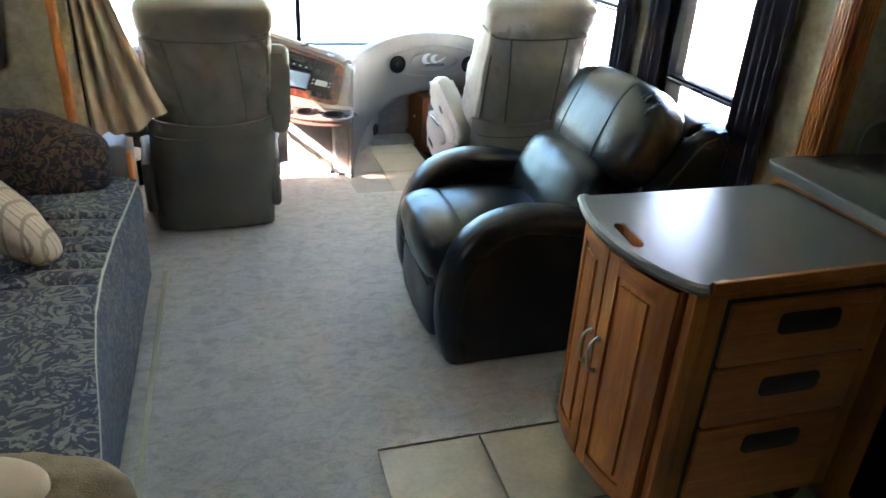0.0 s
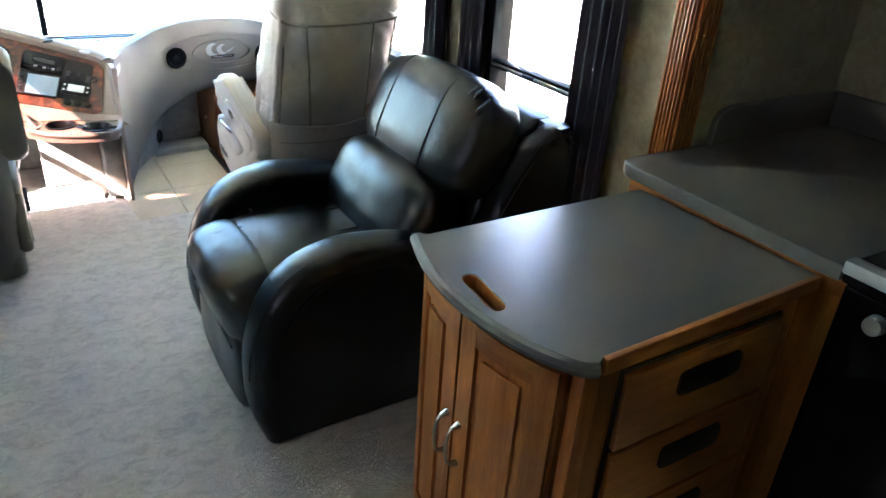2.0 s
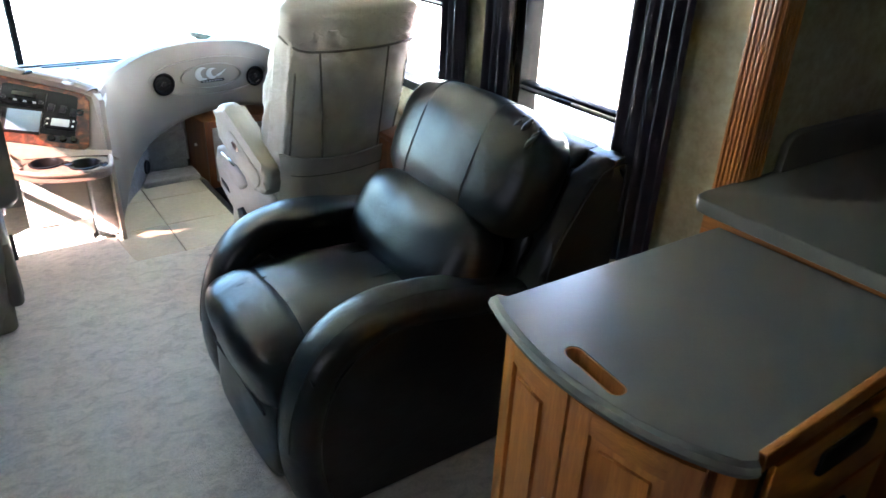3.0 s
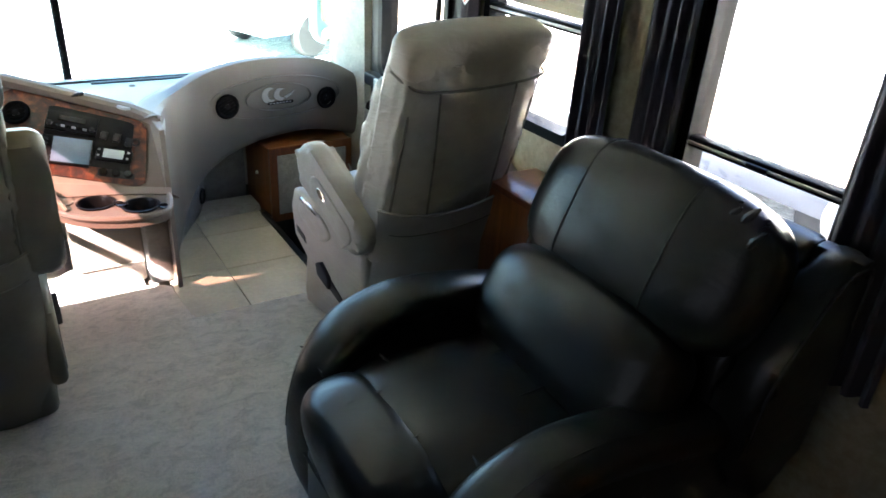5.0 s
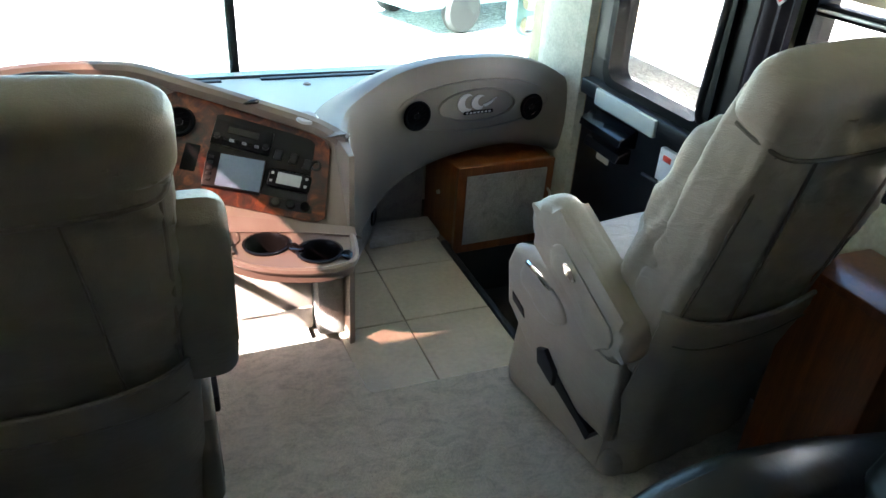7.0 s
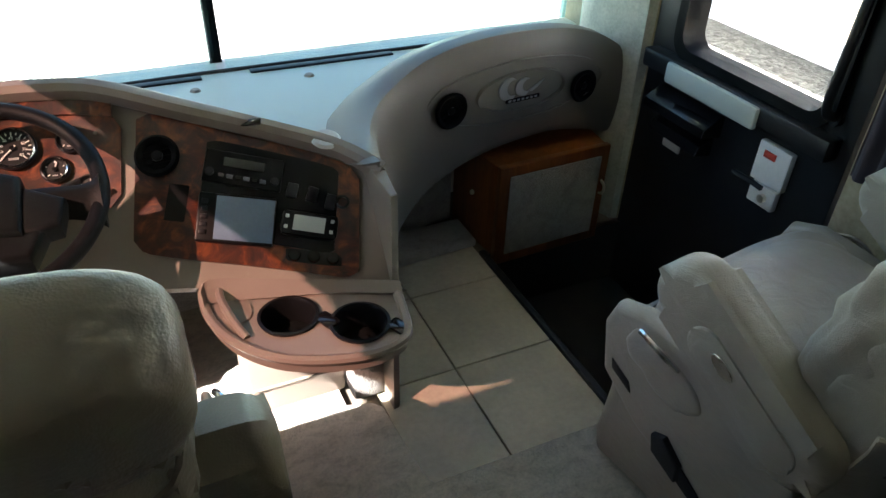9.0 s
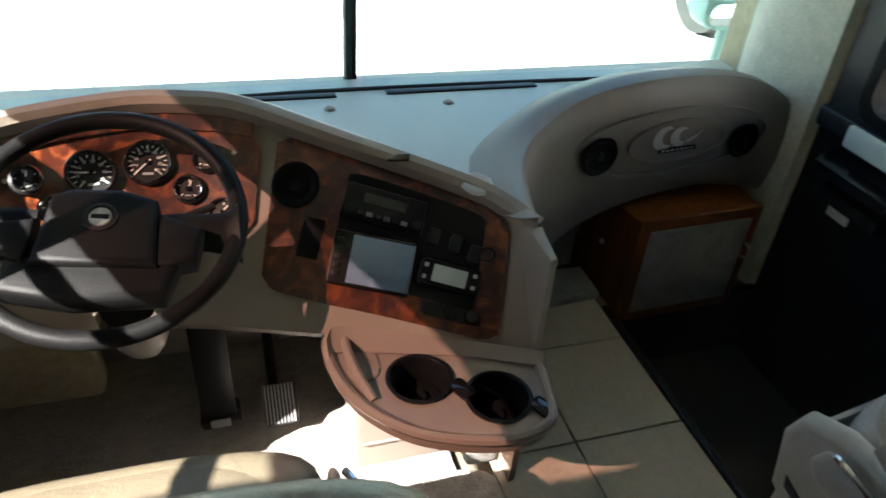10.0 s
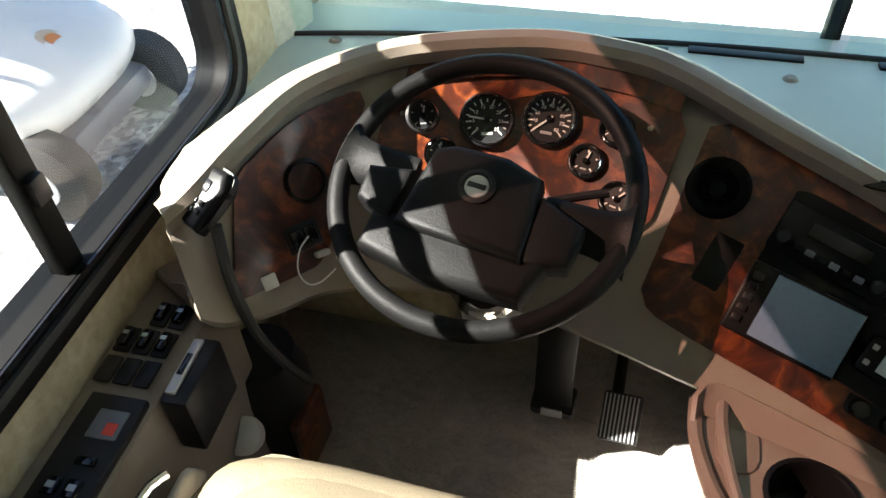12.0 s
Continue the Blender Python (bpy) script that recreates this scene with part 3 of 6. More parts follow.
def panel_pose(s, v, proud=0.0):
    """A pose on the dash face: x along it, y up it, z out of it."""
    p = panel_at(s, v, proud)
    ex = (panel_at(min(1, s + 0.02), v) - panel_at(max(0, s - 0.02), v)).normalized()
    ey = (panel_at(s, max(0, v - 0.05)) - panel_at(s, min(1, v + 0.05))).normalized()
    ez = ex.cross(ey).normalized()
    ey = ez.cross(ex)
    return Matrix.Translation(p) @ Matrix((ex, ey, ez)).transposed().to_4x4()


dash = thing("dashboard", (0.0, 4.3, 0.0), "taupe moulded dashboard wrapped round the driver with burl veneer panels", "dashboard")
rows = []
for i in range(NS):
    o, r, f = outward(i), rim_run[i], foot_run[i]
    back = o * max(0.06, min(1.0, (NS - 1 - i) / 14, 0.25 + i / 16))
    flat = max(0.0, 1 - i / 22)
    drop = 0.2 * (1 - flat) + 0.02 * flat
    row = [r + back * 0.19 - Vector((0, 0, min(drop, r.z - 0.59))), r + back * 0.085 - Vector((0, 0, 0.055 * (1 - flat) + 0.008)), r + back * 0.04 - Vector((0, 0, 0.012)), r + o * 0.014 - Vector((0, 0, 0.001)),
           r - o * 0.004 - Vector((0, 0, 0.006)), r - o * 0.012 - Vector((0, 0, 0.02)), r - o * 0.006 - Vector((0, 0, 0.042)), r + o * 0.008 - Vector((0, 0, 0.052))]
    row += [panel_at(i / (NS - 1), v) for v in (0.0, 0.2, 0.4, 0.6, 0.8, 0.95)]
    row += [f + Vector((0, 0, 0)), f + o * 0.012 - Vector((0, 0, 0.02)), f + o * 0.04 - Vector((0, 0, 0.03)), f + back * 0.22 - Vector((0, 0, 0.0))]
    rows.append(row)
part("binnacle", grid_mesh(rows, thick=0.006), "dash", dash)

hull = [(-0.84, 4.02), (-0.60, 4.22), (-0.42, 4.37), (-0.15, 4.45), (0.12, 4.40), (0.30, 4.30), (0.48, 4.24), (0.61, 4.10), (0.615, 3.97), (0.70, 4.34), (1.2, 4.50), (1.64, 4.55), (1.64, 4.80), (1.1, 4.83), (0.41, 4.835), (-0.3, 4.82), (-0.84, 4.79)]
part("shelf", slab(hull, 0.57, 0.6, bevel=0.004), "dash_top", dash, "dash shelf under the windscreen, its greenish skylight put into the colour")
for x in (-0.67, 0.30, 0.625, 0.96, 1.3):
    part("screw_cap", spin([(0, 0.006), (0.010, 0.006), (0.016, 0.0)], 14, m=Matrix.Translation((x, 4.64 - 0.03 * (x < 0), 0.6))), "dash", dash)
part("sensor", box((-0.03, -0.008, 0), (0.03, 0.008, 0.006), 0.002, m=pose(0.357, 4.152, 0.708, 25, -10, -26)), "black_gloss", dash)
part("coin", spin([(0, 0.006), (0.028, 0.006), (0.034, 0.0)], 20, m=pose(0.512, 4.082, 0.674, 12, 8, -35)), "alu", dash, "pale disc lying on the brow")


# passenger side of the dash: a swept pod over the footwell
POD = [(0.598, 3.95, 0.66, 0.0), (0.622, 4.06, 0.652, 0.0), (0.672, 4.2, 0.642, 0.03), (0.765, 4.33, 0.645, 0.17), (0.91, 4.395, 0.694, 0.29), (1.1, 4.415, 0.726, 0.365), (1.35, 4.44, 0.718, 0.39), (1.52, 4.465, 0.675, 0.36), (1.64, 4.485, 0.61, 0.32)]
NP = 41
pod_top = spline([p[:3] for p in POD], NP)
pod_low = spline([(p[0], p[1], p[3]) for p in POD], NP)


def pod_out(i):
    t = pod_top[min(i + 1, NP - 1)] - pod_top[max(i - 1, 0)]
    return Vector((-t.y, t.x, 0)).normalized()


rows = []
for i in range(NP):
    o, a, b = pod_out(i), pod_top[i], pod_low[i]
    up = Vector((0, 0, 1))
    k = min(1.0, i / 12)
    row = [a + o * (0.02 + 0.16 * k) - up * (0.1 * k), a + o * (0.015 + 0.1 * k) - up * 0.02 * k, a + o * (0.01 + 0.04 * k), a + o * 0.012 - up * 0.003, a - up * 0.016]
    lean = 0.03 * k
    row += [a.lerp(b, f) - o * lean * math.sin(math.pi * f) * 0.6 for f in (0.15, 0.35, 0.6, 0.8, 0.94)]
    low = max(0.0, b.z - 0.012)
    row += [Vector((b.x, b.y, b.z)) + o * 0.004, Vector((b.x, b.y, low)) + o * 0.02, Vector((b.x, b.y, low)) + o * (0.03 + 0.2 * k)]
    rows.append(row)
pod = part("passenger_pod", grid_mesh(rows, thick=0.006), "pod", dash)


def pod_pose(x, z, proud=0.0):
    i = min(range(NP), key=lambda k: abs(pod_top[k].x - x))
    o, a, b = pod_out(i), pod_top[i], pod_low[i]
    f = (a.z - z) / max(0.01, a.z - b.z)
    p = a.lerp(b, f) - o * (0.018 * math.sin(math.pi * f) + proud)
    p.x, p.z = x, z
    ex = Vector((o.y, -o.x, 0))
    return Matrix.Translation(p) @ Matrix((ex, Vector((0, 0, 1)), -o)).transposed().to_4x4()


def ellipse(w, h, n=40, cx=0.0, cy=0.0):
    return [(cx + w / 2 * math.cos(2 * math.pi * k / n), cy + h / 2 * math.sin(2 * math.pi * k / n)) for k in range(n)]


part("oval_plate", frame_ring(ellipse(0.66, 0.205), ellipse(0.63, 0.175), -0.004, 0.008, "xyz", m=pod_pose(1.21, 0.555)), "pod", dash)
part("emblem_plate", frame_ring(ellipse(0.33, 0.13), ellipse(0.312, 0.114), -0.002, 0.012, "xyz", m=pod_pose(1.215, 0.56, 0.004)), "pod", dash)
emblem = bmesh.new()
for dx, w, h in ((-0.04, 0.05, 0.036), (0.012, 0.042, 0.028)):
    outer_arc = [(dx + w * math.cos(radians(a)) * 0.8, h * math.sin(radians(a))) for a in range(75, 300, 15)]
    inner_arc = [(dx + 0.014 + w * 0.62 * math.cos(radians(a)) * 0.8, h * 0.70 * math.sin(radians(a)) + 0.003) for a in range(285, 65, -15)]
    slab(outer_arc + inner_arc, 0.004, 0.008, bm=emblem)
slab([(0.03, -0.012), (0.06, 0.0), (0.085, 0.014), (0.062, -0.008), (0.04, -0.02)], 0.004, 0.008, bm=emblem)
part("emblem", merged(emblem, None, pod_pose(1.205, 0.574, 0.006)), "alu", dash, "silver swept emblem")
part("emblem_bar", box((-0.062, -0.0065, 0.003), (0.062, 0.0065, 0.008), 0.002, m=pod_pose(1.215, 0.537, 0.006)), "black_gloss", dash, "black bar with unreadable silver lettering")
for k in range(7):
    part("letter_bar", box((-0.054 + k * 0.016, -0.003, 0.008), (-0.044 + k * 0.016, 0.003, 0.009), m=pod_pose(1.215, 0.537, 0.006)), "alu", dash)


def round_vent(m, r, parent):
    ring = part("vent", spin([(r, -0.005), (r + 0.006, 0.006), (r, 0.012), (r - 0.008, 0.008), (r - 0.012, 0.002), (0, 0.001)], 28, m=m), "cup_black", parent)
    for k in range(-2, 3):
        w = math.sqrt(max(0.0, (r - 0.011) ** 2 - (k * 0.014) ** 2))
        part("vane", box((-w, k * 0.014 - 0.002, -0.008), (w, k * 0.014 + 0.002, 0.006), m=m @ Matrix.Rotation(radians(25), 4, "Z")), "cup_black", ring)
    part("vent_hub", spin([(0.012, -0.008), (0.012, 0.008), (0, 0.011)], 14, m=m), "stack_black", ring)


round_vent(pod_pose(0.962, 0.548, 0.014), 0.050, dash)
round_vent(pod_pose(1.452, 0.533, 0.014), 0.047, dash)

# carpeted footwell behind the pod
kick = slab([(0.600, 3.98), (0.655, 4.20), (0.735, 4.34), (0.885, 4.60), (1.09, 4.61), (1.09, 4.78), (0.80, 4.78), (0.60, 4.40), (0.58, 3.99)], 0.0, 0.47, bevel=0.012)
part("kick_panel", kick, "kick_carpet", dash, "grey carpeted kick panel")
part("foot_ledge", slab([(0.80, 4.40), (1.10, 4.42), (1.10, 4.56), (0.86, 4.56)], 0.0, 0.035, bevel=0.01), "kick_carpet", dash)
sp = Matrix.Translation((0.853, 4.538, 0.072)) @ Matrix.Rotation(radians(60), 4, "Z") @ Matrix.Rotation(radians(90), 4, "X")
part("speaker", spin([(0.0, 0.004), (0.026, 0.004), (0.036, 0.008), (0.04, 0.0)], 24, m=sp), "black", dash, "small round black speaker")

# cup tray at the foot of the centre stack
tray_o = [(0.180, 3.965), (0.182, 3.88), (0.215, 3.79), (0.280, 3.715), (0.36, 3.672), (0.45, 3.65), (0.52, 3.66), (0.555, 3.70), (0.58, 3.84), (0.45, 3.89), (0.30, 3.935)]
tray_o = [(p.x, p.y) for p in spline([(x, y, 0) for x, y in tray_o[:9]], 44)] + tray_o[9:]
CUPS = ((0.334, 3.822), (0.466, 3.745))
traym = bmesh.new()
loops = [[traym.verts.new((x, y, 0.412)) for x, y in tray_o]] + [[traym.verts.new((cx + 0.056 * math.cos(2 * math.pi * k / 24), cy + 0.056 * math.sin(2 * math.pi * k / 24), 0.412)) for k in range(24)] for cx, cy in CUPS]
bmesh.ops.triangle_fill(traym, edges=[traym.edges.new((vs[k], vs[(k + 1) % len(vs)])) for vs in loops for k in range(len(vs))], use_beauty=True)
bmesh.ops.solidify(traym, geom=traym.faces[:], thickness=0.034)
bmesh.ops.translate(traym, vec=(0, 0, 0.412 - max(v.co.z for v in traym.verts)), verts=traym.verts)
part("cup_tray", traym, "tray", dash, "tan moulded cup tray")
rise = [[p + Vector((0, 0, 0.0)) for p in spline([(0.17, 3.90, 0.412), (0.19, 3.93, 0.412), (0.30, 3.905, 0.412), (0.45, 3.86, 0.412), (0.585, 3.80, 0.412)], 13)],
        [p for p in spline([(0.17, 3.94, 0.44), (0.20, 3.965, 0.45), (0.31, 3.93, 0.445), (0.455, 3.885, 0.43), (0.59, 3.83, 0.425)], 13)]]
part("tray_back", grid_mesh(rise, thick=0.008), "tray", dash)
part("tray_lip", tube([(x, y, 0.412) for x, y in tray_o[:44]], 0.011, 8), "tray", dash)
part("tray_pocket", slab(rounded(0.06, 0.09, 0.028, cx=0.238, cy=3.885), 0.40, 0.416, bevel=0.003), "tray", dash)
part("tray_ridge", tube(spline([(0.215, 3.95, 0.43), (0.212, 3.90, 0.438), (0.222, 3.84, 0.43), (0.24, 3.79, 0.414)], 10), 0.009, 8), "tray", dash)
for cx, cy in CUPS:
    m = Matrix.Translation((cx, cy, 0.412))
    cup = part("cup_holder", spin([(0.062, 0.0), (0.065, 0.007), (0.058, 0.008), (0.053, 0.0), (0.049, -0.052), (0.03, -0.056), (0, -0.056)], 28, m=m), "stack_black", dash)
    part("cup_liner", spin([(0.047, -0.049), (0.02, -0.050), (0.017, -0.042), (0.0, -0.042)], 20, m=m), "cup_black", cup)
    part("handle_slot", box((0.03, -0.095, 0.001), (0.062, -0.045, 0.008), 0.006, m=m @ Matrix.Rotation(radians(25), 4, "Z")), "black_gloss", cup)

stand = bmesh.new()
box((0.235, 3.955, 0.004), (0.485, 4.08, 0.385), 0.012, bm=stand)
part("tray_stand", stand, "tray", dash, "tan panel under the cup tray")
part("stand_seam", box((0.25, 3.949, 0.09), (0.48, 3.957, 0.094)), "dash", dash)
part("stand_column", box((0.488, 3.90, 0.004), (0.575, 4.15, 0.40), 0.015), "kick_carpet", dash, "carpet covered column")
part("side_skin", slab([(0.592, 3.845), (0.604, 3.95), (0.604, 4.1), (0.575, 4.1), (0.575, 3.84)], 0.0, 0.645, bevel=0.004), "dash", dash)


# wood panels on the dash face
def face_panel(name, s0, s1, v_top, v_low, material, proud=0.004, n=22, corner=0.35):
    """A veneer sheet laid on the dash face; its corners are drawn in."""
    rws = []
    for i in range(n + 1):
        f = i / n
        s = s0 + (s1 - s0) * f
        e = min(f, 1 - f) * 2
        pinch = corner * max(0.0, 1 - e / 0.16) ** 2
        a, b = v_top(f), v_low(f)
        h = (b - a) * 0.5 * pinch
        rws.append([panel_at(s, a + h + (b - a - 2 * h) * g / 6, proud) for g in range(7)])
    return part(name, grid_mesh(rws, thick=0.005), material, dash)


sL, vL = find_panel(-0.405, 0.62)
sR, vR = find_panel(0.075, 0.60)
cluster = face_panel("gauge_panel", sL, sR, lambda f: 0.03, lambda f: 0.56 + 0.03 * f, "burl")
brow = face_panel("cluster_brow", sL + 0.01, sR - 0.01, lambda f: 0.0, lambda f: 0.085, "burl", 0.012, corner=0.2)
s1, s2 = find_panel(0.098, 0.62)[0], find_panel(0.545, 0.52)[0]
face_panel("centre_stack_panel", s1, s2, lambda f: 0.0 + 0.02 * f, lambda f: 0.80 + 0.12 * f, "burl", corner=0.15)
face_panel("left_switch_panel", 0.165, sL - 0.022, lambda f: 0.05, lambda f: 0.86, "burl", corner=0.2)


def gauge(x, z, r, reading, marks):
    s, v = find_panel(x, z)
    m = panel_pose(s, v, 0.011)
    g = part("gauge", spin([(r + 0.008, -0.006), (r + 0.008, 0.010), (r + 0.003, 0.015), (r, 0.010), (r, 0.006), (0, 0.006)], 32, m=m), "black", dash, "round black gauge with white dial markings")
    part("bezel", spin([(r + 0.001, 0.010), (r + 0.003, 0.0155), (r + 0.005, 0.0135)], 32, m=m), "chrome", g)
    dots = bmesh.new()
    for k in range(marks):
        a = radians(225 - 270 * k / (marks - 1))
        big = k % 2 == 0
        box((r * (0.68 if big else 0.78), -0.0011, 0.0064), (r * 0.93, 0.0011, 0.0072), bm=dots, m=m @ Matrix.Rotation(a, 4, "Z"))
    part("dial_marks", dots, "mark", g)
    part("needle", box((-0.2 * r, -0.0014, 0.008), (0.8 * r, 0.0014, 0.0095), m=m @ Matrix.Rotation(radians(225 - 270 * reading), 4, "Z")), "mark", g)
    part("needle_cap", spin([(0.005, 0.0065), (0.005, 0.011), (0, 0.012)], 12, m=m), "black_gloss", g)
    part("dial_legend", box((-r * 0.25, -r * 0.66, 0.0064), (r * 0.25, -r * 0.54, 0.0072), m=m), "alu", g)
    return m


def dial_number(text, m, r, a, size):
    c = bpy.data.curves.new("numeral", "FONT")
    c.body, c.size, c.align_x, c.align_y, c.extrude = text, size, "CENTER", "CENTER", 0.0003
    ob = new("numeral", c)
    ob.data.materials.append(M["mark"])
    ob.matrix_basis = m @ Matrix.Translation((r * math.cos(radians(a)), r * math.sin(radians(a)), 0.0073))
    ob.parent = dash
    ob.matrix_parent_inverse = Matrix.Translation(list(dash["inv"]))


mt = gauge(-0.227, 0.670, 0.039, 0.20, 15)
for k, t in enumerate(("0", "5", "10", "15", "20", "25", "30", "35")):
    dial_number(t, mt, 0.023, 225 - 270 * k / 7, 0.0085)
ms = gauge(-0.121, 0.670, 0.039, 0.0, 17)
for k, t in enumerate(("10", "20", "30", "40", "50", "60", "70", "80")):
    dial_number(t, ms, 0.023, 195 - 240 * k / 7, 0.0085)
for x, z, q in ((-0.332, 0.681, 0.55), (-0.006, 0.675, 0.5), (-0.046, 0.633, 0.55), (0.013, 0.606, 0.62), (-0.352, 0.610, 0.5), (-0.297, 0.635, 0.45)):
    gauge(x, z, 0.0215, q, 5)
for x, z in ((-0.365, 0.69), (-0.27, 0.728), (0.05, 0.69), (-0.385, 0.63)):
    part("panel_screw", spin([(0, 0.002), (0.004, 0.002), (0.005, 0)], 10, m=panel_pose(*find_panel(x, z), 0.010)), "nickel", dash)

# centre stack fittings
sv = find_panel(0.166, 0.650)
round_vent(panel_pose(*sv, 0.012), 0.042, dash)


def stack_box(name, x, z, w, h, material, deep=0.012, bevel=0.003, parent=None, label="", dx=0.0, dy=0.0, base=0.0):
    m = panel_pose(*find_panel(x, z), 0.004)
    return part(name, box((dx - w / 2, dy - h / 2, base), (dx + w / 2, dy + h / 2, base + deep), bevel, m=m), material, parent or dash, label)


face_panel("black_fascia", find_panel(0.228, 0.58)[0], find_panel(0.512, 0.55)[0], lambda f: 0.08, lambda f: 0.68 + 0.06 * f, "stack_black", 0.005, corner=0.08)
radio = stack_box("radio", 0.322, 0.615, 0.17, 0.075, "stack_black", 0.016, label="black radio with knobs")
stack_box("radio_display", 0.322, 0.615, 0.09, 0.022, "black_gloss", 0.003, 0.001, radio, dy=0.012, base=0.016)
for k in range(6):
    stack_box("radio_button", 0.322, 0.615, 0.013, 0.009, "coach_grey" if k % 2 else "black_gloss", 0.004, 0.001, radio, dx=-0.045 + k * 0.018, dy=-0.02, base=0.016)
for dx in (-0.07, 0.07):
    part("radio_knob", spin([(0.009, 0.014), (0.009, 0.024), (0, 0.026)], 16, m=panel_pose(*find_panel(0.322, 0.615), 0.006) @ Matrix.Translation((dx, -0.016, 0))), "black", radio)
monitor = stack_box("monitor", 0.288, 0.532, 0.165, 0.11, "stack_black", 0.02, 0.005, label="black framed reversing screen")
stack_box("display", 0.288, 0.532, 0.125, 0.098, "screen", 0.0015, 0.0005, monitor, dx=0.018, base=0.02)
for k in range(5):
    stack_box("monitor_button", 0.288, 0.532, 0.014, 0.011, "black", 0.004, 0.002, monitor, dx=-0.068, dy=0.034 - k * 0.017, base=0.02)
blank = stack_box("blank_plate", 0.174, 0.575, 0.045, 0.085, "stack_black", 0.006, 0.004)
for k in range(3):
    stack_box("rocker_switch", 0.424 + 0.034 * k, 0.570 - 0.008 * k, 0.024, 0.034, "black", 0.014, 0.003)
part("round_socket", spin([(0.016, 0), (0.016, 0.008), (0.011, 0.01), (0.010, 0.002), (0, 0.002)], 18, m=panel_pose(*find_panel(0.522, 0.552), 0.006)), "black", dash)
phone = stack_box("control_pad", 0.442, 0.514, 0.125, 0.058, "stack_black", 0.02, 0.012, label="black heater control with a grey display")
stack_box("control_display", 0.442, 0.514, 0.07, 0.035, "lcd", 0.002, 0.001, phone, base=0.02)
for k in range(4):
    stack_box("control_key", 0.442, 0.514, 0.008, 0.008, "alu", 0.003, 0.001, phone, dx=(-0.05, 0.05)[k % 2], dy=(-0.012, 0.012)[k // 2], base=0.02)
knobs = stack_box("heater_plate", 0.424, 0.467, 0.13, 0.034, "black", 0.006, 0.004)
for k in range(3):
    part("heater_knob", spin([(0.014, 0.008), (0.012, 0.022), (0, 0.024)], 18, m=panel_pose(*find_panel(0.424, 0.467), 0.004) @ Matrix.Translation((-0.042 + 0.042 * k, 0, 0))), "black_gloss", knobs)

# left switch panel fittings
part("left_vent", spin([(0.034, 0), (0.037, 0.006), (0.031, 0.010), (0.028, -0.002), (0, -0.003)], 26, m=panel_pose(*find_panel(-0.478, 0.647), 0.008)), "black", dash)
part("switch_plate", box((-0.03, -0.022, 0), (0.03, 0.022, 0.008), 0.003, m=panel_pose(*find_panel(-0.472, 0.58), 0.006)), "black", dash)
for k in range(2):
    part("rocker_switch", box((-0.022 + k * 0.024, -0.015, 0.006), (-0.002 + k * 0.024, 0.015, 0.014), 0.003, m=panel_pose(*find_panel(-0.472, 0.58), 0.006)), "black_gloss", dash)
part("pale_square", box((-0.012, -0.012, 0), (0.012, 0.012, 0.003), 0.002, m=panel_pose(*find_panel(-0.503, 0.543), 0.010)), "white", dash, "small white square label")
loop = [Matrix.Translation((0, 0, 0.0)) @ (panel_pose(*find_panel(-0.452, 0.533), 0.010) @ Vector(p)) for p in ((0.01, 0.05, 0.01), (-0.015, 0.035, 0.02), (-0.03, 0.005, 0.025), (-0.022, -0.02, 0.022), (0.0, -0.025, 0.02), (0.03, -0.015, 0.018))]
part("key_cord", tube(spline(loop, 18), 0.0012, 6), "white", dash, "thin white cord looped over a key")
part("key", box((-0.012, -0.005, 0.0), (0.012, 0.005, 0.02), 0.003, m=panel_pose(*find_panel(-0.446, 0.55), 0.008)), "alu", dash)


# ---- steering wheel ----
WHEEL = Matrix.Translation((-0.180, 4.045, 0.690)) @ Matrix.Rotation(radians(25), 4, "X") @ Matrix.Rotation(radians(-9), 4, "Z")
wheel = thing("steering_wheel", (-0.180, 4.045, 0.690), "black grained two-spoke steering wheel on a tilted column", "steering wheel")
part("rim", tube([(0.222 * math.cos(a), 0.222 * math.sin(a), 0) for a in np.linspace(0, 2 * math.pi, 72, endpoint=False)], 0.0165, 12, True, m=WHEEL), "wheel_black", wheel)
hubm = WHEEL @ Matrix.Translation((0.0, -0.055, 0.012)) @ Matrix.Scale(1.12, 4)
pad = slab([(-0.078, -0.052), (0.092, -0.052), (0.082, 0.062), (0.03, 0.078), (-0.04, 0.076), (-0.066, 0.064)], -0.01, 0.04, bevel=0.012, m=hubm)
hub = part("hub_pad", pad, "wheel_black", wheel)
part("hub_badge", spin([(0.024, 0.038), (0.024, 0.043), (0.019, 0.044), (0.017, 0.041), (0, 0.041)], 24, m=hubm @ Matrix.Translation((0.008, 0.024, 0))), "black", hub)
part("badge_plate", spin([(0.0, 0.0425), (0.015, 0.0425), (0.016, 0.041)], 20, m=hubm @ Matrix.Translation((0.008, 0.024, 0))), "alu", hub)
part("badge_bar", box((-0.012, -0.0035, 0.0425), (0.012, 0.0035, 0.0436), m=hubm @ Matrix.Translation((0.008, 0.024, 0))), "black", hub)
part("hub_base", slab([(-0.115, -0.09), (-0.02, -0.105), (0.105, -0.095), (0.128, -0.02), (0.11, -0.01), (0.10, -0.05), (-0.09, -0.05), (-0.115, -0.03)], -0.025, 0.026, bevel=0.012, m=hubm), "wheel_black", wheel)
